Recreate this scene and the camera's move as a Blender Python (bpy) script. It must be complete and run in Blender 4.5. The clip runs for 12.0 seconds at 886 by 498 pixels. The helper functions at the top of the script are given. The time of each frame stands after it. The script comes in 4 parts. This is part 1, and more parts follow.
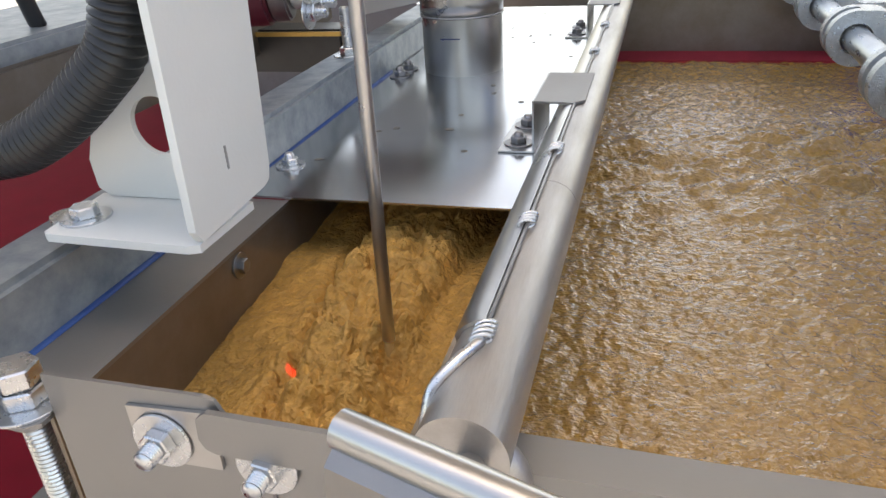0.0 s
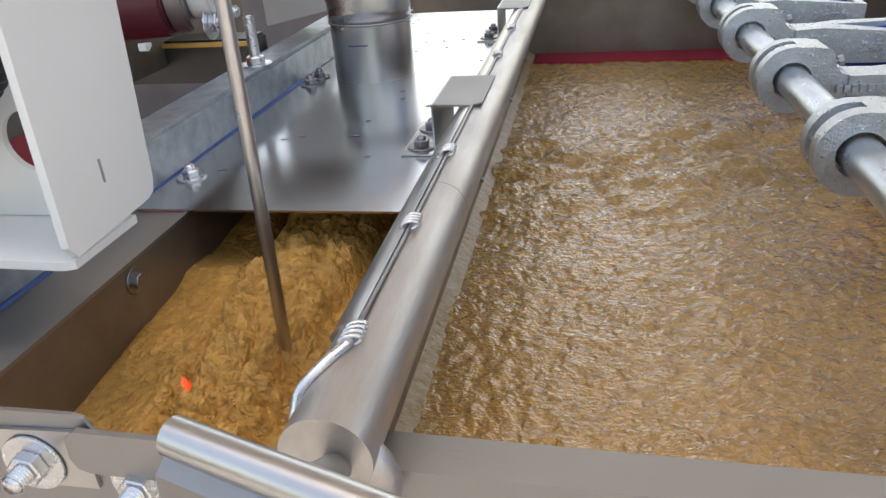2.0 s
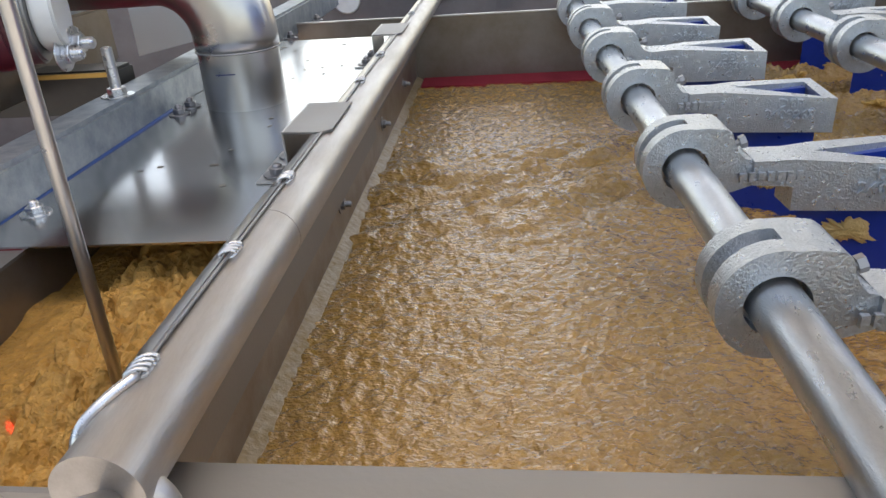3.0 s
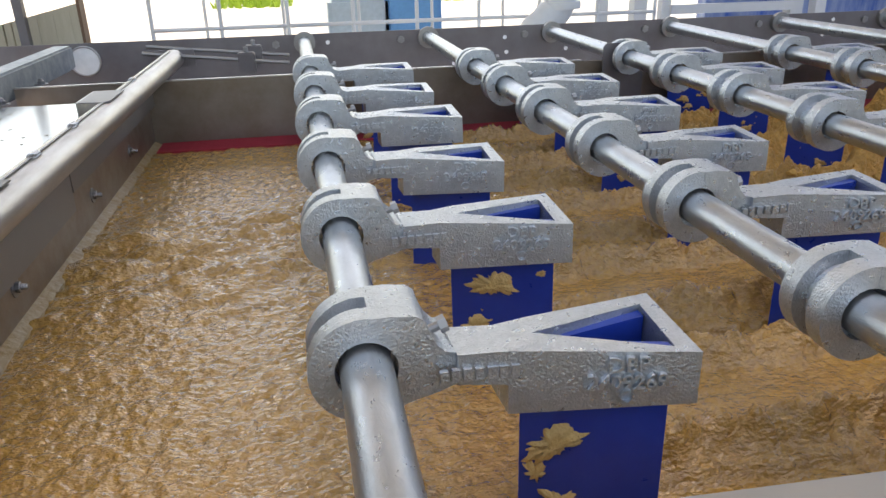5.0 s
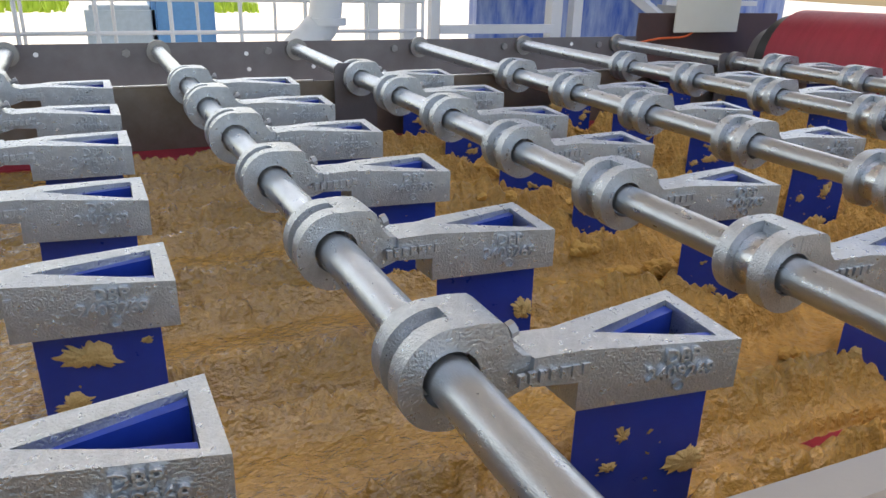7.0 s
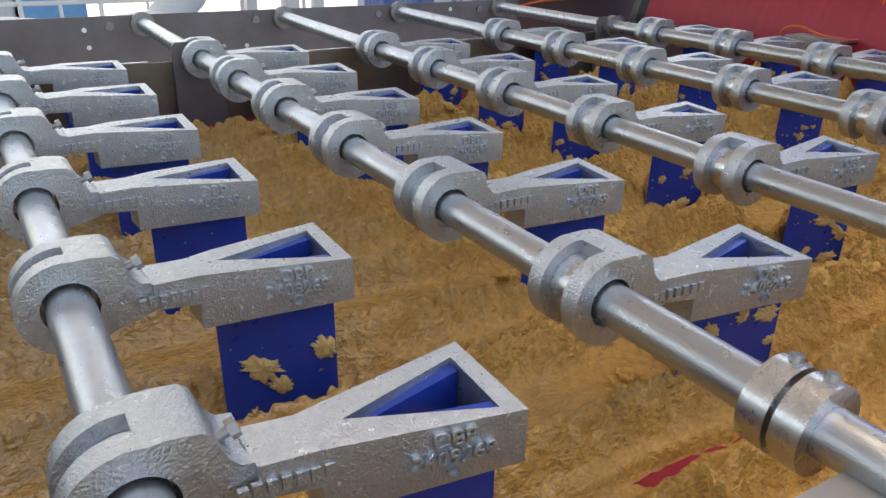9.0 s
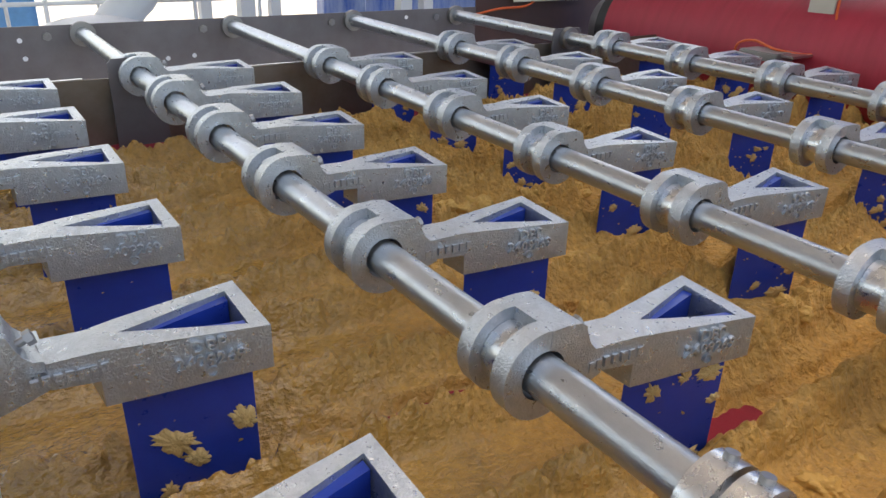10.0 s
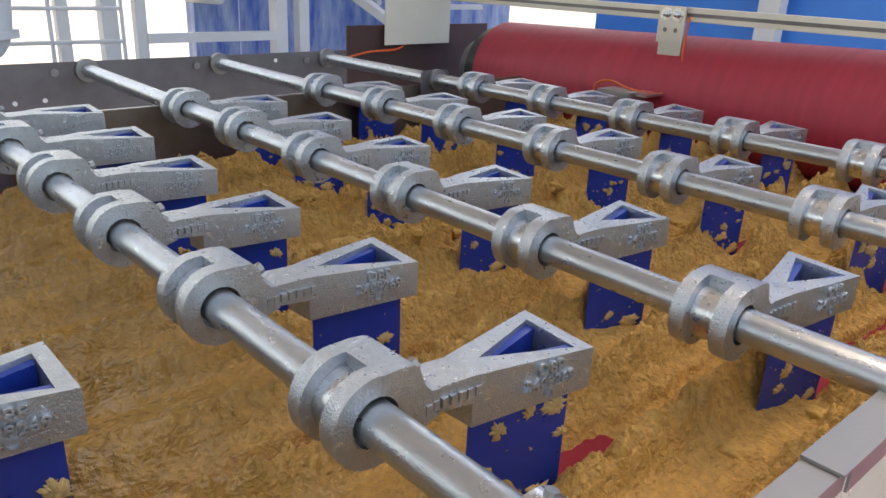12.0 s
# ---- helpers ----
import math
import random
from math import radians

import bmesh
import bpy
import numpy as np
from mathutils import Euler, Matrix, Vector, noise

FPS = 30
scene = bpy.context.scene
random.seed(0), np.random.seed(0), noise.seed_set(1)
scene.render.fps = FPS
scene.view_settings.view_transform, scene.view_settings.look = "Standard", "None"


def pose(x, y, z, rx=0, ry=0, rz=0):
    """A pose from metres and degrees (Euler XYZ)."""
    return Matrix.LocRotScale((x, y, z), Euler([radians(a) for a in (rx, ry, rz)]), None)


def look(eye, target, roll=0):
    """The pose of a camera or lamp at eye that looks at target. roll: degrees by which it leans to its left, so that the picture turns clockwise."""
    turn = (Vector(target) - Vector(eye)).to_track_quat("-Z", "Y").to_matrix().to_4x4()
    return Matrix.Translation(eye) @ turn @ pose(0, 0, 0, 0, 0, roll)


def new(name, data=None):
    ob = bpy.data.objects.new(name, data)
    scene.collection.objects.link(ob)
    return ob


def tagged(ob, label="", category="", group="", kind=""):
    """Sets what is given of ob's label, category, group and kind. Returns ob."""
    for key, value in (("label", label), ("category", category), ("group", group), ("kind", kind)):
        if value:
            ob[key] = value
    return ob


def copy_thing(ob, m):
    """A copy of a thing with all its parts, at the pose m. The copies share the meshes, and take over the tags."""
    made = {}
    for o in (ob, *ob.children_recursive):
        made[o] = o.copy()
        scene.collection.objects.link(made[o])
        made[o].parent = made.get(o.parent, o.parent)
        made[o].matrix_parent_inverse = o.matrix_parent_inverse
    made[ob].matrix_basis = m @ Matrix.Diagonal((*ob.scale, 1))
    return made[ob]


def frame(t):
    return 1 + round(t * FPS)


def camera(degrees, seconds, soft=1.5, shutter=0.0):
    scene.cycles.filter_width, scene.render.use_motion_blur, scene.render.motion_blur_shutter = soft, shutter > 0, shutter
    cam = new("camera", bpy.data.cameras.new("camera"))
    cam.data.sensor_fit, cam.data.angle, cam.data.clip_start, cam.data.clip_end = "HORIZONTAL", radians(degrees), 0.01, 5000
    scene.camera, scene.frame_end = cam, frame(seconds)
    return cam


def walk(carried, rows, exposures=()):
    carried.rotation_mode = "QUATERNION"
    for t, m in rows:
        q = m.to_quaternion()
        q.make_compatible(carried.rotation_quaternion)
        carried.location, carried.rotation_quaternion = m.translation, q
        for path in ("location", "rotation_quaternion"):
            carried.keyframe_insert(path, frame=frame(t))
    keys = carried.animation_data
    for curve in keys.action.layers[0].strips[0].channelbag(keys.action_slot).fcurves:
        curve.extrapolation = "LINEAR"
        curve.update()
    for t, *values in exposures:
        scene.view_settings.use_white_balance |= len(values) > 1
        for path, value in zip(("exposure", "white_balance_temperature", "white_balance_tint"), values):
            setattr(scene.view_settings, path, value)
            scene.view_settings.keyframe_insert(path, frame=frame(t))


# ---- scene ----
cam = camera(62.0, 12.0)
PATH = [
    (0, (-0.218, -0.187, 0.525), (-0.74, 1.517, -0.384), -3.8),
    (0.5, (-0.217, -0.188, 0.522), (-0.731, 1.519, -0.386), -3.9),
    (1, (-0.213, -0.189, 0.523), (-0.708, 1.521, -0.389), -4.0),
    (1.5, (-0.203, -0.186, 0.524), (-0.659, 1.535, -0.387), -4.2),
    (2, (-0.179, -0.183, 0.522), (-0.562, 1.56, -0.38), -4.3),
    (2.5, (-0.148, -0.182, 0.522), (-0.436, 1.59, -0.361), -4.2),
    (2.7, (-0.132, -0.181, 0.522), (-0.381, 1.6, -0.353), -4.2),
    (4.3, (-0.024, -0.194, 0.529), (0.1, 1.644, -0.25), -2.2),
    (4.5, (-0.008, -0.193, 0.529), (0.172, 1.645, -0.238), -2.1),
    (5, (0.028, -0.192, 0.535), (0.345, 1.634, -0.218), -1.4),
    (5.5, (0.08, -0.186, 0.54), (0.533, 1.615, -0.201), -0.5),
    (6, (0.115, -0.178, 0.542), (0.697, 1.589, -0.191), 0.4),
    (6.5, (0.169, -0.155, 0.533), (0.862, 1.576, -0.192), 1.2),
    (7, (0.222, -0.151, 0.534), (1.017, 1.538, -0.183), 1.7),
    (7.5, (0.257, -0.149, 0.535), (1.131, 1.501, -0.182), 1.9),
    (7.7, (0.272, -0.146, 0.539), (1.171, 1.488, -0.18), 1.9),
    (9.3, (0.403, -0.083, 0.566), (1.379, 1.456, -0.257), 1.3),
    (9.5, (0.416, -0.074, 0.576), (1.404, 1.456, -0.249), 1.5),
    (10, (0.439, -0.067, 0.591), (1.472, 1.436, -0.23), 1.9),
    (10.5, (0.456, -0.067, 0.592), (1.553, 1.402, -0.207), 2.4),
    (11, (0.466, -0.073, 0.597), (1.632, 1.358, -0.171), 2.8),
    (11.5, (0.477, -0.087, 0.596), (1.706, 1.307, -0.142), 2.7),
    (12, (0.488, -0.086, 0.588), (1.766, 1.279, -0.121), 2.7),
]
walk(cam, [(t, look(eye, target, roll)) for t, eye, target, roll in PATH],
     exposures=[(0, 1.88, 8600, 11), (12, 1.88, 8600, 11)])

# ---- world, sun, exposure ----
world = bpy.data.worlds.new("sky")
scene.world = world
world.use_nodes = True
wn = world.node_tree.nodes
sky = wn.new("ShaderNodeTexSky")
sky.sky_type = 'NISHITA'
sky.sun_disc = False
sky.sun_elevation, sky.sun_rotation = radians(72), radians(20)
sky.air_density, sky.dust_density, sky.ozone_density = 1.0, 3.0, 0.6
wn["Background"].inputs["Strength"].default_value = 0.15
world.node_tree.links.new(sky.outputs[0], wn["Background"].inputs["Color"])
sun_data = bpy.data.lights.new("sun", 'SUN')
sun_data.energy, sun_data.angle, sun_data.color = 0.5, radians(30), (1.0, 0.94, 0.84)
sun = new("sun", sun_data)
sun.matrix_world = look((0.53, 1.45, 4.75), (0.0, 0.0, 0.0))


# ---- materials ----
def mat(name, base, rough=0.5, metal=0.0, spot=None, spot_scale=30.0, spot_amount=0.5, grain=0.0, grain_scale=400.0,
        rough_var=0.1, coat=0.0, stretch=(1, 1, 1), by_object=False, gloss=0.5):
    """A plain material: base colour, blotches towards spot at one scale, fine relief at another."""
    m = bpy.data.materials.new(name)
    m.use_nodes = True
    nt = m.node_tree
    n, l = nt.nodes, nt.links
    b = n["Principled BSDF"]
    b.inputs["Metallic"].default_value = metal
    b.inputs["Coat Weight"].default_value = coat
    b.inputs["Specular IOR Level"].default_value = gloss
    tc, mp = n.new("ShaderNodeTexCoord"), n.new("ShaderNodeMapping")
    mp.inputs["Scale"].default_value = stretch
    l.new(tc.outputs["Object"], mp.inputs["Vector"])
    vec = mp.outputs["Vector"]
    if by_object:
        info, add = n.new("ShaderNodeObjectInfo"), n.new("ShaderNodeVectorMath")
        mul = n.new("ShaderNodeVectorMath")
        mul.operation = 'SCALE'
        mul.inputs["Scale"].default_value = 7.0
        l.new(info.outputs["Random"], mul.inputs[0])
        l.new(vec, add.inputs[0])
        l.new(mul.outputs[0], add.inputs[1])
        vec = add.outputs[0]
    big = n.new("ShaderNodeTexNoise")
    big.inputs["Scale"].default_value, big.inputs["Detail"].default_value = spot_scale, 6
    big.inputs["Roughness"].default_value = 0.65
    l.new(vec, big.inputs["Vector"])
    ramp = n.new("ShaderNodeMapRange")
    ramp.inputs["From Min"].default_value, ramp.inputs["From Max"].default_value = 0.35, 0.7
    ramp.inputs["To Max"].default_value = spot_amount
    l.new(big.outputs["Fac"], ramp.inputs["Value"])
    mix = n.new("ShaderNodeMix")
    mix.data_type = 'RGBA'
    mix.inputs["A"].default_value = (*base, 1)
    mix.inputs["B"].default_value = (*(spot or [c * 0.7 for c in base]), 1)
    l.new(ramp.outputs["Result"], mix.inputs["Factor"])
    l.new(mix.outputs["Result"], b.inputs["Base Color"])
    fine = n.new("ShaderNodeTexNoise")
    fine.inputs["Scale"].default_value, fine.inputs["Detail"].default_value = grain_scale, 4
    l.new(vec, fine.inputs["Vector"])
    rr = n.new("ShaderNodeMapRange")
    rr.inputs["To Min"].default_value, rr.inputs["To Max"].default_value = max(rough - rough_var, 0.02), min(rough + rough_var, 1)
    l.new(fine.outputs["Fac"] if rough_var < 0.06 else big.outputs["Fac"], rr.inputs["Value"])
    l.new(rr.outputs["Result"], b.inputs["Roughness"])
    if grain:
        bp = n.new("ShaderNodeBump")
        bp.inputs["Strength"].default_value, bp.inputs["Distance"].default_value = 1.0, grain
        l.new(fine.outputs["Fac"], bp.inputs["Height"])
        l.new(bp.outputs["Normal"], b.inputs["Normal"])
    return m


CAST = mat("cast_aluminium", (0.50, 0.535, 0.57), 0.30, 0.88, (0.36, 0.39, 0.42), 120, 0.8, 0.0011, 520, 0.12, by_object=True)
TUBE = mat("galvanised_tube", (0.46, 0.485, 0.51), 0.30, 0.92, (0.38, 0.40, 0.42), 30, 0.8, 0.00025, 300, 0.12, stretch=(3, 1.2, 3))
STEEL = mat("stainless_sheet", (0.52, 0.51, 0.50), 0.30, 1.0, (0.40, 0.39, 0.38), 9, 0.6, 0.00006, 500, 0.10)
DULL = mat("dull_stainless", (0.31, 0.305, 0.30), 0.50, 1.0, (0.33, 0.32, 0.31), 14, 0.7, 0.00015, 260, 0.12)
BROWN = mat("stained_steel", (0.27, 0.235, 0.205), 0.45, 0.8, (0.20, 0.15, 0.10), 10, 0.9, 0.0002, 160, 0.12)
DARK = mat("dark_steel_plate", (0.20, 0.19, 0.20), 0.50, 0.7, (0.14, 0.12, 0.12), 7, 0.8, 0.0002, 120, 0.10)
GALV = mat("galvanised_beam", (0.36, 0.39, 0.41), 0.45, 0.6, (0.20, 0.24, 0.27), 40, 0.9, 0.0003, 180, 0.12)
ZINC = mat("zinc_bolt", (0.66, 0.67, 0.68), 0.28, 1.0, (0.45, 0.45, 0.45), 90, 0.5, 0.0, 300, 0.08)
NUT = mat("dark_bolt", (0.34, 0.34, 0.35), 0.40, 1.0, (0.22, 0.21, 0.20), 90, 0.6, 0.0, 300, 0.08)
WHITE = mat("white_paint", (0.66, 0.67, 0.65), 0.30, 0.0, (0.70, 0.71, 0.69), 12, 0.5, 0.0001, 300, 0.05)
BLACK = mat("black_plastic", (0.012, 0.012, 0.013), 0.38, 0.0, (0.03, 0.03, 0.03), 30, 0.5, 0.0001, 300, 0.08)
REDBELT = mat("red_belt_fabric", (0.30, 0.012, 0.028), 0.85, 0.0, (0.20, 0.008, 0.018), 18, 0.6, 0.0006, 900, 0.08, stretch=(1, 0.25, 1))
RUBBER = mat("blue_gasket", (0.01, 0.06, 0.22), 0.5)
MAROON = mat("maroon_housing", (0.10, 0.02, 0.03), 0.35)
CREAM = mat("cream_plate", (0.62, 0.58, 0.49), 0.45, 0.0, (0.52, 0.48, 0.40), 6, 0.5)
ORANGE = mat("orange_cable", (0.65, 0.10, 0.02), 0.45)


def blade_material():
    """Blue plastic, scratched, with dried splashes of sludge."""
    m = mat("blue_plastic", (0.003, 0.028, 0.24), 0.30, 0.0, (0.006, 0.045, 0.32), 40, 0.6, 0.0001, 200, 0.08, by_object=True)
    return m


def sludge_material(name="sludge", least=0.0):
    """Wet and glossy where it is fed, drier and crumbly further down the belt (x of the place)."""
    m = bpy.data.materials.new(name)
    m.use_nodes = True
    n, l = m.node_tree.nodes, m.node_tree.links
    b = n["Principled BSDF"]
    tc = n.new("ShaderNodeTexCoord")
    vec = tc.outputs["Object"]
    sep = n.new("ShaderNodeSeparateXYZ")
    l.new(vec, sep.inputs[0])
    big = n.new("ShaderNodeTexNoise")
    big.inputs["Scale"].default_value, big.inputs["Detail"].default_value = 9, 6
    l.new(vec, big.inputs["Vector"])
    wob = n.new("ShaderNodeMath")
    wob.operation = 'MULTIPLY_ADD'
    wob.inputs[1].default_value = 0.7
    l.new(big.outputs["Fac"], wob.inputs[0])
    l.new(sep.outputs["X"], wob.inputs[2])
    dry = n.new("ShaderNodeMapRange")
    for k, v in (("From Min", 0.80), ("From Max", 1.60), ("To Min", least)):
        dry.inputs[k].default_value = v
    l.new(wob.outputs[0], dry.inputs["Value"])
    col = n.new("ShaderNodeMix")
    col.data_type = 'RGBA'
    col.inputs["A"].default_value, col.inputs["B"].default_value = (0.37, 0.198, 0.040, 1), (0.66, 0.360, 0.092, 1)
    l.new(dry.outputs["Result"], col.inputs["Factor"])
    fine = n.new("ShaderNodeTexNoise")
    fine.inputs["Scale"].default_value, fine.inputs["Detail"].default_value, fine.inputs["Roughness"].default_value = 110, 5, 0.6
    l.new(vec, fine.inputs["Vector"])
    col2 = n.new("ShaderNodeMix")
    col2.data_type, col2.blend_type = 'RGBA', 'MULTIPLY'
    col2.inputs["Factor"].default_value = 0.6
    tone = n.new("ShaderNodeMapRange")
    for k, v in (("From Min", 0.3), ("From Max", 0.65), ("To Min", 0.55), ("To Max", 1.12)):
        tone.inputs[k].default_value = v
    l.new(fine.outputs["Fac"], tone.inputs["Value"])
    l.new(col.outputs["Result"], col2.inputs["A"])
    l.new(tone.outputs["Result"], col2.inputs["B"])
    l.new(col2.outputs["Result"], b.inputs["Base Color"])
    ro = n.new("ShaderNodeMapRange")
    ro.inputs["To Min"].default_value, ro.inputs["To Max"].default_value = 0.10, 0.75
    l.new(dry.outputs["Result"], ro.inputs["Value"])
    l.new(ro.outputs["Result"], b.inputs["Roughness"])
    film = n.new("ShaderNodeMapRange")
    for k, v in (("From Max", 0.5), ("To Min", 1.0), ("To Max", 0.0)):
        film.inputs[k].default_value = v
    l.new(dry.outputs["Result"], film.inputs["Value"])
    l.new(film.outputs["Result"], b.inputs["Coat Weight"])
    b.inputs["Coat Roughness"].default_value = 0.04
    crumb = n.new("ShaderNodeTexVoronoi")
    crumb.feature, crumb.inputs["Scale"].default_value = 'SMOOTH_F1', 150
    crumb.inputs["Detail"].default_value, crumb.inputs["Roughness"].default_value = 1.0, 0.6
    warp = n.new("ShaderNodeVectorMath")
    warp.operation = 'MULTIPLY_ADD'
    warp.inputs[1].default_value = (0.012, 0.012, 0.012)
    l.new(fine.outputs["Color"], warp.inputs[0])
    l.new(vec, warp.inputs[2])
    l.new(warp.outputs[0], crumb.inputs["Vector"])
    tall = n.new("ShaderNodeMath")
    tall.operation = 'SUBTRACT'
    l.new(fine.outputs["Fac"], tall.inputs[0])
    l.new(crumb.outputs["Distance"], tall.inputs[1])
    pebble = n.new("ShaderNodeTexNoise")
    pebble.inputs["Scale"].default_value, pebble.inputs["Detail"].default_value = 230, 2
    stretch = n.new("ShaderNodeMapping")
    stretch.inputs["Scale"].default_value = (0.75, 1.1, 1.0)
    l.new(vec, stretch.inputs["Vector"])
    l.new(stretch.outputs["Vector"], pebble.inputs["Vector"])
    relief = n.new("ShaderNodeMix")
    l.new(dry.outputs["Result"], relief.inputs["Factor"])
    l.new(pebble.outputs["Fac"], relief.inputs["A"])
    l.new(tall.outputs[0], relief.inputs["B"])
    bp = n.new("ShaderNodeBump")
    deep = n.new("ShaderNodeMapRange")
    deep.inputs["To Min"].default_value, deep.inputs["To Max"].default_value = 0.0034, 0.0052
    l.new(dry.outputs["Result"], deep.inputs["Value"])
    l.new(deep.outputs["Result"], bp.inputs["Distance"])
    l.new(relief.outputs["Result"], bp.inputs["Height"])
    l.new(bp.outputs["Normal"], b.inputs["Normal"])
    l.new(bp.outputs["Normal"], b.inputs["Coat Normal"])
    return m


BLUE = blade_material()
SLUDGE = sludge_material()
FEED = sludge_material("feed_sludge", 0.7)


# ---- mesh helpers ----
def finish(bm, bevel=0.0, seg=2, smooth=False, angle=35):
    if bevel:
        edges = [e for e in bm.edges if len(e.link_faces) == 2 and e.calc_face_angle(0) > radians(25)]
        bmesh.ops.bevel(bm, geom=edges, offset=bevel, segments=seg, affect='EDGES', clamp_overlap=True)
    bmesh.ops.recalc_face_normals(bm, faces=bm.faces)
    for f in bm.faces:
        f.smooth = smooth
    return bm


def part(name, bm, material, parent=None, label="", m=None):
    me = bpy.data.meshes.new(name)
    bm.to_mesh(me)
    bm.free()
    me.materials.append(material)
    ob = new(name, me)
    if parent:
        ob.parent = parent
    if m is not None:
        ob.matrix_basis = m
    if label:
        ob["label"] = label
    return ob


def smooth_by_angle(bm, angle=40):
    for f in bm.faces:
        f.smooth = True
    for e in bm.edges:
        e.smooth = not (len(e.link_faces) == 2 and e.calc_face_angle(0) > radians(angle))
    return bm


def box(x0, x1, y0, y1, z0, z1, bevel=0.0, bm=None):
    bm = bm or bmesh.new()
    c = bmesh.ops.create_cube(bm, size=1, matrix=Matrix.Translation(((x0 + x1) / 2, (y0 + y1) / 2, (z0 + z1) / 2)) @ Matrix.Diagonal((x1 - x0, y1 - y0, z1 - z0, 1)))
    if bevel:
        bmesh.ops.bevel(bm, geom=list({e for v in c["verts"] for e in v.link_edges}), offset=bevel, segments=2, affect='EDGES')
    return bm


def rod(p, q, r, seg=24, bm=None, r2=None, caps=True):
    bm = bm or bmesh.new()
    p, q = Vector(p), Vector(q)
    m = Matrix.Translation((p + q) / 2) @ (q - p).to_track_quat('Z', 'Y').to_matrix().to_4x4()
    bmesh.ops.create_cone(bm, cap_ends=caps, segments=seg, radius1=r, radius2=r if r2 is None else r2, depth=(q - p).length, matrix=m)
    return bm


def prism(points, z0, z1, bm=None, axis='z'):
    """A polygon pulled along an axis. axis 'y': points are (x, z)."""
    bm = bm or bmesh.new()
    at = {'z': lambda a, b, h: (a, b, h), 'y': lambda a, b, h: (a, h, b), 'x': lambda a, b, h: (h, a, b)}[axis]
    lo = [bm.verts.new(at(a, b, z0)) for a, b in points]
    hi = [bm.verts.new(at(a, b, z1)) for a, b in points]
    k = len(points)
    bm.faces.new(lo[::-1])
    bm.faces.new(hi)
    for i in range(k):
        bm.faces.new((lo[i], lo[(i + 1) % k], hi[(i + 1) % k], hi[i]))
    return bm


def ring(r0, r1, y0, y1, seg=40, bm=None):
    """A flat ring round the y axis."""
    bm = bm or bmesh.new()
    loops = []
    for r, y in ((r0, y0), (r1, y0), (r1, y1), (r0, y1)):
        loops.append([bm.verts.new((r * math.cos(2 * math.pi * i / seg), y, r * math.sin(2 * math.pi * i / seg))) for i in range(seg)])
    for a in range(4):
        A, B = loops[a], loops[(a + 1) % 4]
        for i in range(seg):
            bm.faces.new((A[i], A[(i + 1) % seg], B[(i + 1) % seg], B[i]))
    return bm


def hexagon(r, z0, z1, m=None, bm=None, bevel=0.0):
    bm = bm or bmesh.new()
    c = bmesh.ops.create_cone(bm, cap_ends=True, segments=6, radius1=r, radius2=r, depth=z1 - z0, matrix=(m or Matrix()) @ Matrix.Translation((0, 0, (z0 + z1) / 2)))
    return bm


def sweep(points, r, seg=16, ribs=0.0, bm=None):
    """A round tube along points; ribs: depth of the corrugation, ring by ring."""
    bm = bm or bmesh.new()
    pts = [Vector(p) for p in points]
    loops = []
    side = None
    for i, p in enumerate(pts):
        d = (pts[min(i + 1, len(pts) - 1)] - pts[max(i - 1, 0)]).normalized()
        side = d.orthogonal().normalized() if side is None else (side - d * side.dot(d)).normalized()
        up = d.cross(side)
        rr = r + (ribs if i % 4 in (1, 2) else 0.0)
        loops.append([bm.verts.new(p + rr * (math.cos(2 * math.pi * k / seg) * side + math.sin(2 * math.pi * k / seg) * up)) for k in range(seg)])
    for A, B in zip(loops, loops[1:]):
        for k in range(seg):
            bm.faces.new((A[k], A[(k + 1) % seg], B[(k + 1) % seg], B[k]))
    bm.faces.new(loops[0][::-1])
    bm.faces.new(loops[-1])
    return bm


def curve(points, n):
    """Points of a smooth curve (Catmull-Rom) through those given."""
    P = [Vector(p) for p in points]
    P = [2 * P[0] - P[1]] + P + [2 * P[-1] - P[-2]]
    out = []
    for i in range(1, len(P) - 2):
        a, b, c, d = P[i - 1:i + 3]
        for k in range(n):
            t = k / n
            out.append(0.5 * ((2 * b) + (c - a) * t + (2 * a - 5 * b + 4 * c - d) * t * t + (3 * b - a - 3 * c + d) * t ** 3))
    out.append(P[-2])
    return out


def thing(name, label, category, group="", m=None):
    ob = new(name)
    ob.empty_display_size = 0.02
    if m is not None:
        ob.matrix_basis = m
    return tagged(ob, label, category, group)


def setting(name, bm, material, label, category="wall"):
    return tagged(part(name, bm, material), label, category, kind="structure")


def fbm(x, y, scale, octaves=4, seed=0):
    """Smooth noise on arrays, about -1 to 1."""
    out, amp, tot = np.zeros_like(x), 1.0, 0.0
    for o in range(octaves):
        rng = np.random.RandomState(seed * 17 + o)
        tab = rng.rand(256, 256) * 2 - 1
        u, v = x * scale * 2 ** o + 31.7 * o, y * scale * 2 ** o + 11.3 * o
        i, j = np.floor(u).astype(int), np.floor(v).astype(int)
        fu, fv = u - i, v - j
        fu, fv = fu * fu * (3 - 2 * fu), fv * fv * (3 - 2 * fv)
        g = lambda a, b: tab[(i + a) % 256, (j + b) % 256]
        out += amp * ((g(0, 0) * (1 - fu) + g(1, 0) * fu) * (1 - fv) + (g(0, 1) * (1 - fu) + g(1, 1) * fu) * fv)
        tot += amp
        amp *= 0.5
    return out / tot


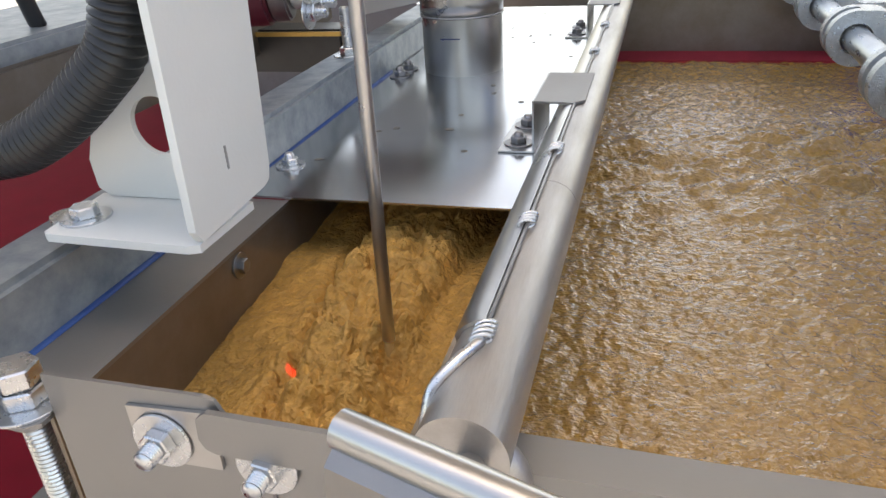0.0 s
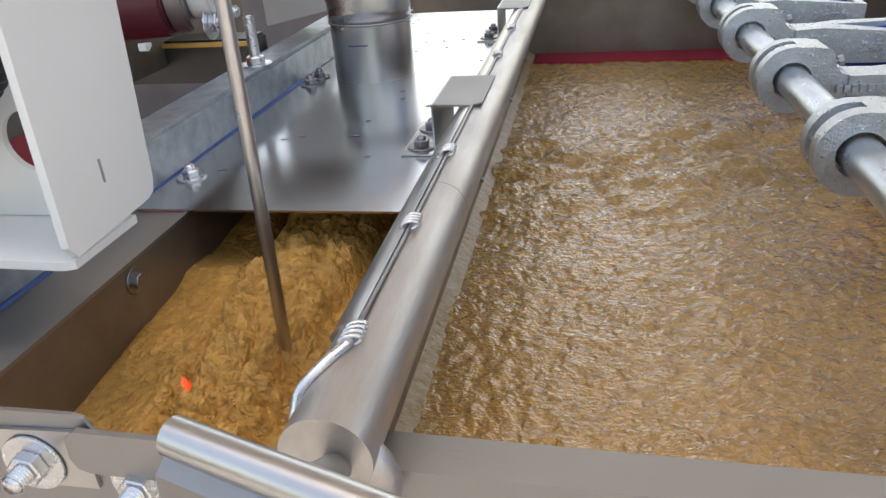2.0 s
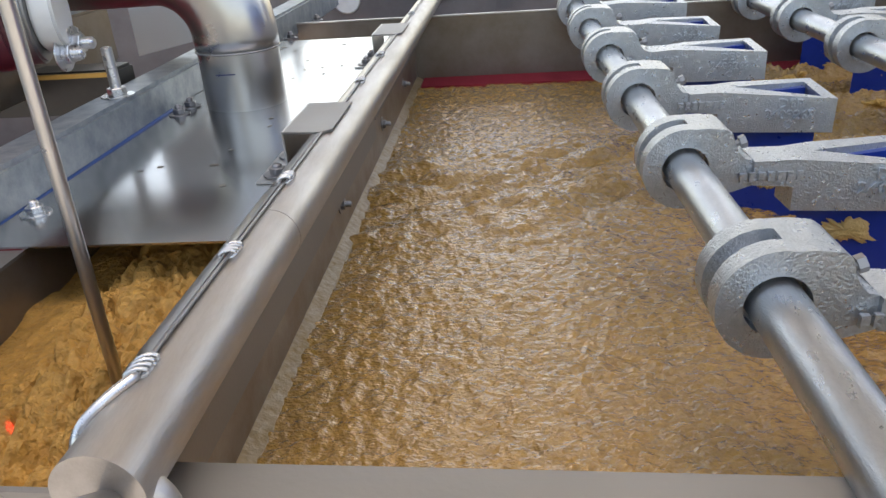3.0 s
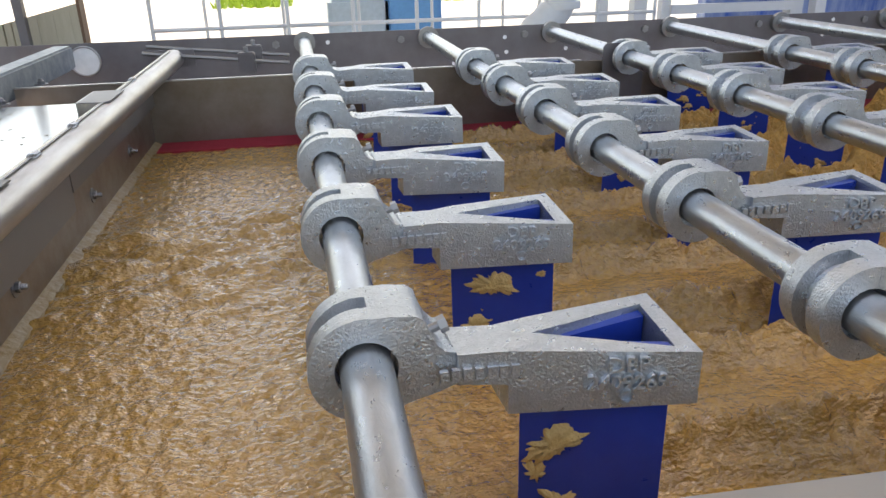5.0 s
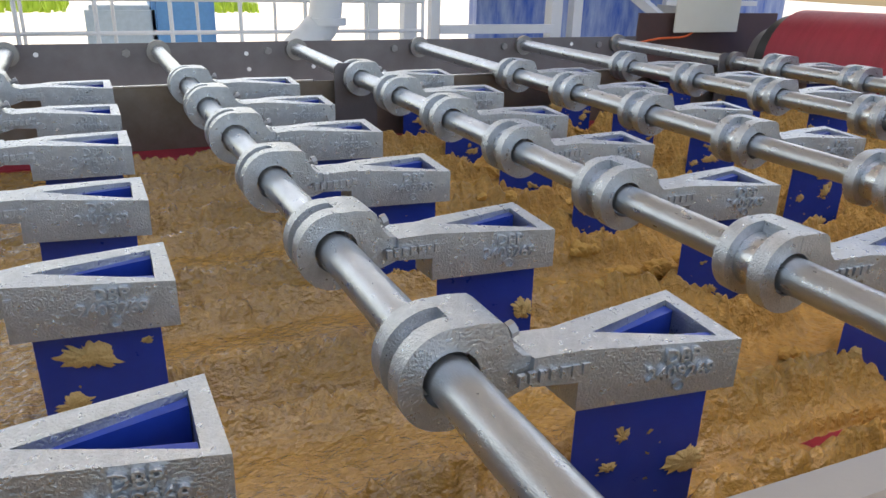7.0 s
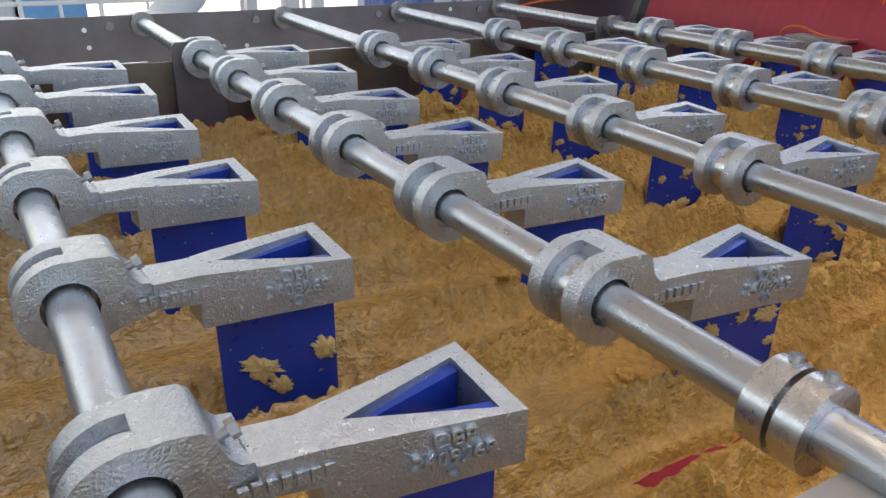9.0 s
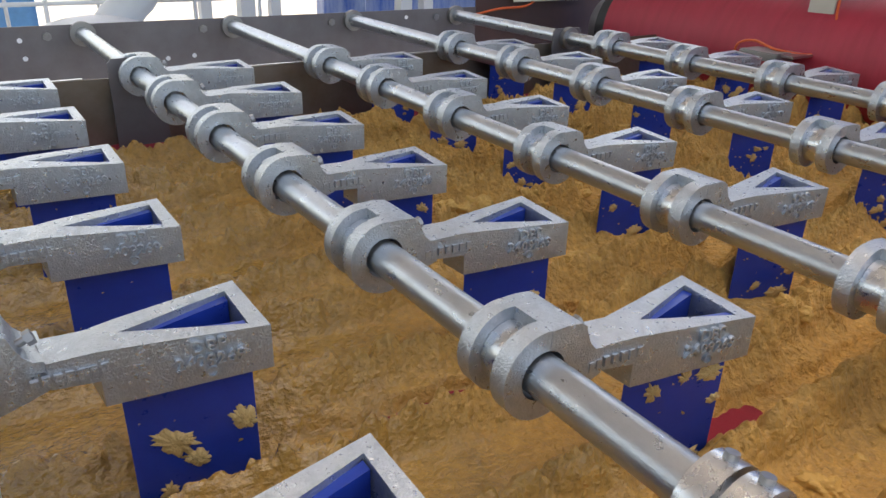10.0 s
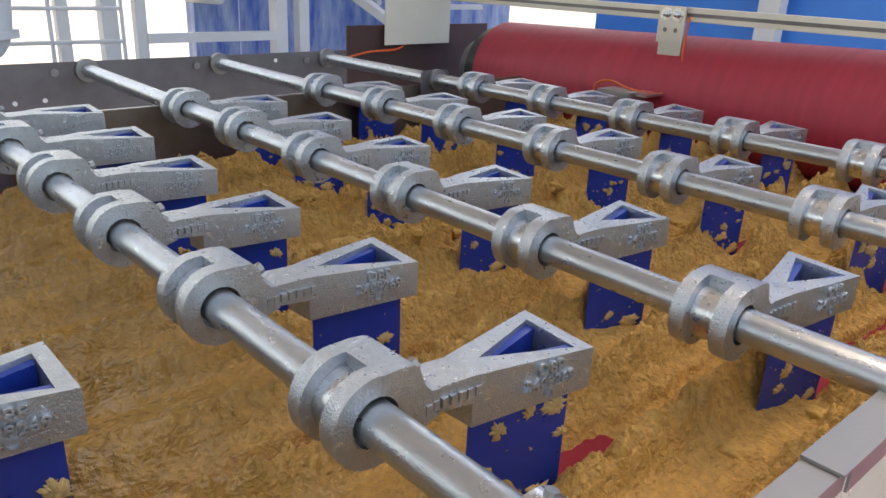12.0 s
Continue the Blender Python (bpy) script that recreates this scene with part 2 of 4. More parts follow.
def sheet_mesh(name, X, Y, Z, material):
    ny, nx = X.shape
    co = np.stack([X, Y, Z], -1).reshape(-1, 3)
    q = np.arange((ny - 1) * (nx - 1))
    a = q // (nx - 1) * nx + q % (nx - 1)
    faces = np.stack([a, a + 1, a + nx + 1, a + nx], -1)
    me = bpy.data.meshes.new(name)
    me.from_pydata(co.tolist(), [], faces.tolist())
    me.polygons.foreach_set("use_smooth", [True] * len(me.polygons))
    me.materials.append(material)
    return new(name, me)


# ---- plan ----
BELT = 0.125
# shaft: x near the front (y = 0.2), x at the far plate (y = 2.0), height near the front, y of the first ring, pitch of the ploughs, how many
SHAFTS = [(0.048, 0.025, 0.288, 0.212, 0.2385, 6), (0.403, 0.379, 0.288, 0.211, 0.2370, 6), (0.761, 0.750, 0.286, 0.268, 0.2320, 6),
          (1.130, 1.129, 0.286, 0.181, 0.2400, 6), (1.518, 1.499, 0.295, 0.238, 0.2400, 6), (1.890, 1.874, 0.302, 0.320, 0.2400, 5)]


def shaft_at(s, y):
    t = (y - 0.2) / 1.8
    return Vector((s[0] + (s[1] - s[0]) * t, y, s[2] + (0.300 - s[2]) * t))


# ---- hall and distance ----
CONCRETE = mat("concrete", (0.46, 0.45, 0.43), 0.8, 0, (0.36, 0.35, 0.33), 1.5, 0.8, 0.002, 60)
setting("ground", box(-40, 50, -40, 80, -1.35, -1.25), CONCRETE, "pale concrete floor of the hall and yard", "floor")
# unseen slab, added to block overhead sky and darken steep reflections
setting("ceiling", box(-7.0, 5.0, 0.55, 6.2, 3.4, 3.5), mat("sky_blocker_grey", (0.55, 0.54, 0.52), 0.6), "unseen light grey slab added to block the overhead sky", "roof")

# ---- the belt and its trough ----
setting("belt", box(-0.31, 2.45, 0.06, 1.52, BELT - 0.004, BELT), REDBELT, "dark red woven filter belt under the sludge", "belt")
setting("return_belt", box(-4.0, -0.64, -0.05, 4.0, -0.155, -0.150), mat("deep_red_belt", (0.17, 0.004, 0.013), 0.95, 0, (0.12, 0.003, 0.009), 12, 0.6, 0.0005, 500, 0.02, gloss=0.15), "dark red filter belt running below the frame", "belt")
setting("belt_edge", box(-0.30, 2.3, 1.402, 1.4885, 0.126, 0.1535), REDBELT, "raised dark red edge of the filter belt", "belt")
wall = setting("wall_inner_far", box(-0.578, 2.3, 1.49, 1.493, 0.14, 0.285), BROWN, "brown-stained steel side wall of the trough", "wall")
part("edge", box(-0.36, 0.66, 1.4885, 1.497, 0.285, 0.288), STEEL, wall, "bright folded edge")
part("edge", box(0.86, 1.68, 1.4885, 1.497, 0.285, 0.288), STEEL, wall, "bright folded edge")
wall = setting("wall_outer_far", box(-1.9, 1.96, 2.0, 2.005, -0.2, 0.322), DARK, "dark grey steel side plate with drilled holes", "wall")
part("end_plate", box(1.96, 2.62, 2.0, 2.005, -0.2, 0.40), mat("dark_brown_plate", (0.10, 0.055, 0.05), 0.45, 0.4, (0.06, 0.04, 0.04), 6, 0.7), wall, "dark brown end plate")
# near-white paint for discs that imitate daylight coming through holes and port
DAYLIGHT_PALE = mat("daylight_pale", (0.85, 0.85, 0.84), 0.6)
for x, z in ((0.610, 0.290), (0.615, 0.247), (0.455, 0.222), (0.09, 0.297), (0.80, 0.25), (0.95, 0.225), (1.69, 0.30), (1.66, 0.255), (1.02, 0.228)):
    part("drilled_hole", smooth_by_angle(rod((x, 1.9985, z), (x, 2.0, z), 0.006, 16)), DAYLIGHT_PALE, wall, "pale disc painted as daylight in a drilled hole")
for x in (-0.055, 0.30, 0.67, 1.05, 1.43, 1.80):
    part("plate_bolt", smooth_by_angle(rod((x, 1.993, 0.297), (x, 2.0, 0.297), 0.011, 6)), NUT, wall)
bm = ring(0.0365, 0.041, -0.004, 0.001, 40)
part("port_rim", smooth_by_angle(bm), STEEL, wall, "rim of a round port", pose(-0.565, 1.999, 0.275))
part("port_window", smooth_by_angle(rod((-0.565, 1.9975, 0.275), (-0.565, 1.999, 0.275), 0.0365, 40)), DAYLIGHT_PALE, wall, "pale disc painted as daylight in a round port")
def front_y(x):
    """The front wall runs slightly askew to the shafts."""
    return 0.085 - 0.027 * (x + 0.2)


def along(x0, x1, a, b, z0, z1):
    """A bar along the front wall, from a to b behind its line."""
    return prism([(x0, front_y(x0) + a), (x1, front_y(x1) + a), (x1, front_y(x1) + b), (x0, front_y(x0) + b)], z0, z1)


lip = setting("wall_front", along(-0.30, 0.985, -0.001, 0.001, 0.10, 0.277), STEEL, "stainless front wall of the trough", "wall")
part("lip", finish(along(-0.30, 0.985, -0.024, 0.002, 0.277, 0.2795), 0.0008, 1), DULL, lip, "flat folded lip")
part("fold", along(-0.30, 0.985, -0.024, -0.022, 0.262, 0.277), DULL, lip)
part("lip", finish(along(0.972, 2.3, -0.027, 0.003, 0.2800, 0.2825), 0.0008, 1), DULL, lip, "flat folded lip")
part("fold", along(0.985, 2.3, -0.027, -0.025, 0.262, 0.2800), DULL, lip)
part("panel", along(0.985, 2.3, 0.001, 0.003, 0.10, 0.2800), STEEL, lip)
# added sheet; its pink paints the red belt's reflection below the lip
part("guard", box(0.9, 2.6, -0.40, 0.000, 0.20, 0.203), mat("belt_reflection_pink", (0.45, 0.09, 0.12), 0.35, 0, (0.38, 0.07, 0.10), 5, 0.5), lip, "added pinkish red sheet painted as the belt's reflection")
for x in (-0.262, -0.205, -0.15):
    part("sludge_spot", smooth_by_angle(rod((x, 0.083, 0.252), (x, 0.0845, 0.252), 0.006, 12)), SLUDGE, lip, "hole smeared with sludge")


def cells(x, y, size, seed=0):
    """Rounded lumps, 0 to 1, about size metres across."""
    rng = np.random.RandomState(seed)
    jx, jy, jr = rng.rand(128, 128), rng.rand(128, 128), 0.55 + 0.45 * rng.rand(128, 128)
    u, v = x / size, y / size
    i, j = np.floor(u).astype(int), np.floor(v).astype(int)
    best = np.zeros_like(x)
    for a in (-1, 0, 1):
        for b in (-1, 0, 1):
            ii, jj = (i + a) % 128, (j + b) % 128
            d2 = (i + a + jx[ii, jj] - u) ** 2 + (j + b + jy[ii, jj] - v) ** 2
            best = np.maximum(best, np.sqrt(np.maximum(0, 1 - d2 / jr[ii, jj] ** 2)) * jr[ii, jj])
    return best


def push(y, s):
    """Where sludge that comes at y lies after the ploughs of a shaft have parted it."""
    c = (y - (s[3] + 0.010) + s[4] / 2) % s[4] - s[4] / 2
    return y - c + math.copysign(max(abs(c), 0.062), c)


def bed_height(X, Y):
    wx, wy = X + 0.010 * fbm(X, Y, 9, 2, 5), Y + 0.010 * fbm(X, Y, 9, 2, 6)
    wet = 0.0025 * fbm(X, Y * 0.6, 16, 3, 1) + 0.0022 * cells(wx, wy, 0.009, 2) + 0.0022 * fbm(X, Y, 110, 2, 2)
    waves = np.exp(-((Y - 0.80 - 0.35 * (X + 0.1)) / 0.16) ** 2)
    wet = wet + waves * (0.032 * np.abs(fbm(X * 0.7 - Y * 0.5, Y, 18, 2, 8)) - 0.003 + 0.004 * fbm(X, Y, 45, 2, 9))
    Z = 0.1485 + wet
    lumps = 0.013 * np.abs(fbm(wx, wy, 30, 1, 11)) + 0.011 * np.abs(fbm(wx, wy, 62, 1, 12)) + 0.008 * np.abs(fbm(X, Y, 130, 1, 13)) + 0.009 * cells(wx, wy, 0.021, 14) + 0.005 * cells(wx, wy, 0.010, 15)
    for k, s in enumerate(SHAFTS):
        back = s[0] + 0.165 + 0.012 * fbm(X, Y, 12, 2, 50 + k)
        after = np.clip((X - back) / 0.04, 0, 1)
        dry = min(1.0, (0.22, 0.55, 0.8, 1.0, 1.0, 1.0)[k])
        c = (Y - (s[3] + 0.010) + s[4] / 2) % s[4] - s[4] / 2
        c = c + 0.010 * fbm(X, Y, 7, 2, 20 + k) + 0.009 * fbm(X, Y, 45, 3, 60 + k)
        a = np.abs(c)
        gone = np.clip((X - back) / 0.30, 0, 1)
        furrow = np.exp(-(a / (0.028 - 0.020 * gone)) ** 6)
        ridge = np.exp(-((a - 0.054) / 0.018) ** 2)
        flat = np.clip((a - 0.08) / 0.02, 0, 1)
        crumb = lumps * (0.20 + 1.45 * ridge) * (0.35 + 0.65 * dry) * (1 - 0.8 * furrow)
        patch = np.clip(0.45 + 1.8 * fbm(X, Y, 5, 4, 70 + k), 0, 1)
        row = 0.137 + 0.003 * (1 - dry) - (0.009 + 0.014 * dry * patch) * furrow + 0.036 * ridge * (0.40 + 0.60 * dry) * (0.7 + 0.3 * fbm(X, Y, 10, 2, 80 + k)) + crumb + wet * (1 - dry) * 0.6
        Z = Z * (1 - after) + row * after
    edge = np.clip((0.13 - Y) / 0.04, 0, 1)
    return Z + edge * 0.012 * np.clip(X - 0.4, 0, 1)


def sludge_bed():
    """Flat and rippled where it is fed, ploughed into crumbly ridges and furrows further on."""
    X, V = np.meshgrid(np.arange(-0.308, 2.33, 0.0024), np.linspace(0, 1, 570))
    Y = front_y(X) + 0.0035 + V * (1.3995 - front_y(X))
    ob = sheet_mesh("sludge_bed", X, Y, bed_height(X, Y), SLUDGE)
    return tagged(ob, "tan sludge on the belt, wet at first, crumbly ridges further on", "sludge", kind="stuff")


sludge_bed()


# ---- shafts and ploughs ----
def text_mesh(body, size, depth):
    c = bpy.data.curves.new("lettering", 'FONT')
    c.body, c.size, c.extrude, c.bevel_depth, c.resolution_u = body, size, depth, size * 0.02, 2
    c.align_x, c.space_line = 'CENTER', 0.85
    tmp = new("lettering", c)
    me = bpy.data.meshes.new_from_object(tmp.evaluated_get(bpy.context.evaluated_depsgraph_get()))
    bpy.data.objects.remove(tmp)
    return me


def plough(front, back):
    """front, back: where the clamp begins and ends along the shaft."""
    p = thing("plough", "cast aluminium plough arm on the shaft, blue blade in sludge", "plough", "ploughs on the shafts")
    bm = ring(0.0205, 0.0372, front, front + 0.0165)
    ring(0.0205, 0.0368, back - 0.0155, back, bm=bm)
    finish(bm, 0.0028, 3)
    smooth_by_angle(bm, 40)
    part("clamp_ring", bm, CAST, p)
    part("bushing", smooth_by_angle(finish(ring(0.0176, 0.0262, front + 0.0168, back - 0.0158), 0.0006, 1)), ZINC, p, "polished bushing in the clamp")
    hub = [(0.004, 0.0225), (0.004, 0.0366), (0.018, 0.0368), (0.033, 0.0350), (0.0385, 0.031), (0.0415, 0.022), (0.045, 0.014), (0.051, 0.0075), (0.060, 0.0060), (0.060, -0.017), (0.045, -0.022), (0.0235, -0.028), (0.0237, 0.003), (0.020, 0.0130), (0.0125, 0.0202)]
    bm = prism(hub, front - 0.0004, back + 0.0003, axis='y')
    finish(bm, 0.0026, 3)
    smooth_by_angle(bm, 40)
    part("hub", bm, CAST, p)
    outer = [(0.058, -0.0015), (0.090, -0.009), (0.2135, -0.030), (0.2125, 0.050), (0.112, 0.028), (0.088, 0.026), (0.056, 0.034)]
    top = [0.006, 0.009, 0.003, 0.008, 0.012, 0.010, 0.008]
    inner = [(0.110, 0.0075), (0.199, -0.0205), (0.2005, 0.0365)]
    it = [0.011, 0.004, 0.007]
    bm = bmesh.new()
    nk = [0, 1, 5, 6]
    lo, hi = [bm.verts.new((*outer[i], -0.016)) for i in nk], [bm.verts.new((*outer[i], top[i])) for i in nk]
    bm.faces.new(lo[::-1]), bm.faces.new(hi)
    for i in range(4):
        bm.faces.new((lo[i], lo[(i + 1) % 4], hi[(i + 1) % 4], hi[i]))
    finish(bm, 0.004, 3)
    hb = bmesh.new()
    bx = [1, 2, 3, 4, 5]
    o_hi, o_lo = [hb.verts.new((*outer[i], top[i])) for i in bx], [hb.verts.new((*outer[i], -0.0385 if i != 2 else -0.036)) for i in bx]
    i_hi, i_lo = [hb.verts.new((*a, z)) for a, z in zip(inner, it)], [hb.verts.new((*a, -0.036)) for a in inner]
    for O, I in ((o_hi, i_hi), (o_lo, i_lo)):
        for f in ((O[0], O[1], I[1], I[0]), (O[1], O[2], I[2], I[1]), (O[2], O[3], I[0], I[2]), (O[3], O[4], O[0], I[0])):
            hb.faces.new(f)
    for i in range(5):
        hb.faces.new((o_lo[i], o_lo[(i + 1) % 5], o_hi[(i + 1) % 5], o_hi[i]))
    for i in range(3):
        hb.faces.new((i_lo[i], i_lo[(i + 1) % 3], i_hi[(i + 1) % 3], i_hi[i]))
    finish(hb, 0.0034, 3)
    me = bpy.data.meshes.new("tmp")
    hb.to_mesh(me)
    hb.free()
    bm.from_mesh(me)
    smooth_by_angle(bm, 40)
    part("arm", bm, CAST, p)
    V = [(0.103, 0.0075), (0.1985, -0.0198), (0.1985, -0.0115), (0.124, 0.0085), (0.1995, 0.0265), (0.1995, 0.0357)]
    bm = prism(V, -0.160, 0.0025)
    finish(bm, 0.0008, 1)
    part("blade", bm, BLUE, p, "blue plastic blade splashed with sludge")
    bm = hexagon(0.0060, 0.008, 0.0135, pose(0.043, 0.022, 0.014, 0, 70, 0))
    rod((0.038, 0.022, 0.0122), (0.056, 0.022, 0.0188), 0.0032, 10, bm)
    part("bolt", bm, DULL, p, "steel clamp bolt")
    skew = math.degrees(math.atan2(-0.021, 0.119))
    me = text_mesh("DBP\n2409269", 0.0152, 0.0016)
    me.materials.append(CAST)
    t = new("lettering", me)
    t.parent = p
    t.matrix_basis = pose(0.166, -0.0234, -0.0080, 90, 0, skew)
    me = None
    for i, w in enumerate((6, 6, 6, 6, 8, 6, 6)):
        x, tilt = 0.046 + i * 0.0076, 0.07
        y = -0.0034 - max(0.0, x - 0.055) * 0.185
        z = -0.0125 + (x - 0.046) * tilt
        bm = prism([(x, z), (x + w * 0.0009, z), (x + w * 0.0009, z + 0.0085), (x, z + 0.0085)], y - 0.0010, y + 0.003, axis='y')
        finish(bm, 0.0007, 1)
        part("raised_mark", bm, CAST, p)
    bm = ring(0.0036, 0.0048, -0.0006, 0.003, 20)
    part("cast_ring_mark", bm, CAST, p, "", pose(0.166, -0.0240, -0.0275, 0, 0, skew))
    return p


def splat(seed):
    """A dried splash on a blade's near face: a flat lumpy patch with a ragged outline."""
    rng = random.Random(seed)
    bm = bmesh.new()
    n = 56
    w, h = rng.uniform(0.008, 0.018), rng.uniform(0.005, 0.011)
    rim = []
    for i in range(n):
        a = 2 * math.pi * i / n
        q = Vector((2.2 * math.cos(a), 2.2 * math.sin(a), seed * 3.1))
        r = 1.0 + 0.60 * noise.noise(q * 0.6) + 0.50 * noise.noise(q * 1.7) + 0.30 * noise.noise(q * 4)
        rim.append((w * r * math.cos(a), h * r * math.sin(a)))
    outer = [bm.verts.new((x, 0, z)) for x, z in rim]
    mid = [bm.verts.new((x * 0.72, -rng.uniform(0.0015, 0.0035), z * 0.72)) for x, z in rim]
    inn = [bm.verts.new((x * 0.35, -rng.uniform(0.002, 0.0042), z * 0.35)) for x, z in rim]
    for A, B in ((outer, mid), (mid, inn)):
        for i in range(n):
            bm.faces.new((A[i], A[(i + 1) % n], B[(i + 1) % n], B[i]))
    bm.faces.new(inn)
    finish(bm, 0, smooth=True)
    me = bpy.data.meshes.new("sludge_splash")
    bm.to_mesh(me)
    bm.free()
    me.materials.append(SPLASH)
    return me


SPLASH = mat("dried_sludge", (0.66, 0.43, 0.17), 0.75, 0, (0.52, 0.31, 0.09), 160, 0.7, 0.0012, 500, 0.08)
SPLATS = [splat(i) for i in range(8)]
kinds = (plough(0.003, 0.0515), plough(-0.003, 0.056))
for k, s in enumerate(SHAFTS):
    slant = math.degrees(math.atan2(-(s[1] - s[0]), 1.8))
    near = (-0.16, -0.16, -0.04, 0.02, 0.02, 0.02)[k]
    sh = thing("shaft", "galvanised round steel shaft across the belt, carrying ploughs", "shaft", "shafts across the belt")
    part("tube", smooth_by_angle(rod(shaft_at(s, near), shaft_at(s, 2.0), 0.0172, 48)), TUBE, sh)
    bm = ring(0.0175, 0.030, -0.016, -0.001, 32)
    part("flange", smooth_by_angle(finish(bm, 0.002)), DULL, sh, "", pose(s[1], 2.0, 0.300))
    if k in (2, 5):
        x = shaft_at(s, 1.45).x
        bm = prism([(x - 0.050, 0.13), (x + 0.050, 0.13), (x + 0.050, 0.318), (x + 0.042, 0.326), (x - 0.042, 0.326), (x - 0.050, 0.318)], 1.464, 1.468, axis='y')
        part("bearing_plate", finish(bm, 0.001, 1), DARK, sh, "dark steel bearing plate")
        part("collar", smooth_by_angle(finish(ring(0.0175, 0.029, 0, 0.016, 32), 0.002)), DULL, sh, "", Matrix.Translation(shaft_at(s, 1.447)))
    if k == 2:
        for y0 in (0.083, 0.106):
            part("set_collar", smooth_by_angle(finish(ring(0.0175, 0.0305, 0, 0.019, 40), 0.0025)), ZINC, sh, "polished split set collar", Matrix.Translation(shaft_at(s, y0)))
        for y0 in (0.092, 0.115):
            c = shaft_at(s, y0)
            part("set_screw", smooth_by_angle(rod(c + Vector((0.005, 0, 0.026)), c + Vector((0.007, 0, 0.034)), 0.0045, 12)), NUT, sh)
    rng = random.Random(40 + k)
    for i in range(s[5]):
        y = s[3] + i * s[4]
        m = Matrix.Translation(shaft_at(s, y)) @ pose(0, 0, 0, 0, rng.uniform(-0.8, 0.8), slant + rng.uniform(-0.7, 0.7))
        kind = kinds[0 if k < 2 else 1]
        p = kind if i == 0 and k in (0, 2) else copy_thing(kind, m)
        p.matrix_basis = m
SPECIAL = {(0, 0): ((0.22, -0.075, 1.15), (0.10, -0.100, 0.8), (0.30, -0.125, 1.0)), (0, 1): ((0.40, -0.062, 1.2), (0.9, -0.05, 0.3)), (1, 0): ((0.05, -0.12, 0.9), (0.93, -0.10, 1.0)), (1, 1): ((0.35, -0.095, 1.1), (0.93, -0.085, 1.2), (0.5, -0.115, 0.5)), (2, 0): ((0.28, -0.062, 0.85), (0.60, -0.052, 0.7), (0.88, -0.050, 0.8), (0.97, -0.08, 0.7))}
PLOUGHS = [o for o in scene.collection.objects if o.name.split(".")[0] == "plough"]
rng = random.Random(9)
ORDER = [(k, i) for k, s in enumerate(SHAFTS) for i in range(s[5])]
for p in PLOUGHS:
    drier = min(1.0, max(0.0, p.matrix_basis.translation.x / 1.1))
    spots = [(rng.uniform(0.08, 0.92), -0.150 + rng.random() ** 1.4 * 0.095, rng.uniform(0.35, 1.0)) for _ in range(1 + int(6 * drier))]
    best = min(ORDER, key=lambda ki: (shaft_at(SHAFTS[ki[0]], SHAFTS[ki[0]][3] + ki[1] * SHAFTS[ki[0]][4]) - p.matrix_basis.translation).length)
    spots += list(SPECIAL.get(best, ()))
    spots += [(rng.uniform(0.03, 0.97), -0.150 + rng.random() * 0.10, rng.uniform(0.06, 0.16)) for _ in range(3 + int(14 * drier))]
    for u, z, size in spots:
        o = new("splash", rng.choice(SPLATS))
        o.parent = p
        o.matrix_basis = pose(0.105 + 0.0915 * u, 0.0064 - 0.0262 * u, z, 0, rng.uniform(-30, 30), -15.0) @ Matrix.Diagonal((size, size, size * rng.choice((1, -1)), 1))


# ---- feed box ----
def bolt(name, m, r, parent, washer=1.7, shank=0.0, head=0.8, material=None, label="", nut=True):
    """A hexagon head on a washer, along z of m; shank: threaded end standing out."""
    bm = hexagon(r, 0.0015, r * head + 0.0015, m)
    finish(bm, r * 0.08, 1)
    o = part(name, bm, material or ZINC, parent, label)
    w = bmesh.new()
    bmesh.ops.create_cone(w, cap_ends=True, segments=24, radius1=r * washer, radius2=r * washer, depth=0.0018, matrix=m @ Matrix.Translation((0, 0, 0.0008)))
    part("washer", smooth_by_angle(finish(w, 0.0003, 1)), material or ZINC, o)
    if shank:
        pts = []
        b = bmesh.new()
        n = int(shank / 0.0008)
        for i in range(n):
            rr = r * (0.53 if i % 2 else 0.60)
            bmesh.ops.create_cone(b, cap_ends=False, segments=14, radius1=rr, radius2=r * (0.60 if i % 2 else 0.53), depth=0.0008, matrix=m @ Matrix.Translation((0, 0, r * head + 0.0008 * (i + 0.5))))
        bmesh.ops.create_cone(b, cap_ends=True, segments=14, radius1=r * 0.53, radius2=r * 0.42, depth=0.0015, matrix=m @ Matrix.Translation((0, 0, r * head + 0.0008 * n + 0.0006)))
        part("threaded_end", smooth_by_angle(b, 60), material or ZINC, o)
    return o


LASER = (-0.457, 0.200, 0.205)
FRONT = pose(0, 0, 0, 90, 0, 0)      # z of a bolt turned towards the front
setting("feed_box_wall", box(-0.533, -0.530, 0.065, 1.30, 0.10, 0.270), BROWN, "brown-stained side wall of the feed box", "wall")
fl = setting("feed_box_flange", prism([(-0.578, 0.049), (-0.530, 0.046), (-0.524, 0.052), (-0.524, 0.355), (-0.578, 0.355)], 0.2705, 0.2735), DULL, "flat stainless flange of the feed box", "flange")
for y, z in ((0.098, 0.250), (0.270, 0.253)):
    bolt("wall_bolt", pose(-0.530, y, z, 0, 90, 0), 0.0065, fl, material=NUT)
M = bolt("stud", pose(-0.546, 0.066, 0.2735), 0.0135, fl, shank=0.012, label="heavy hexagon bolt")
bm = hexagon(0.0135, 0.014, 0.026, pose(-0.546, 0.066, 0.2735, 0, 0, 12))
part("head", finish(bm, 0.001, 1), ZINC, M)
b = bmesh.new()
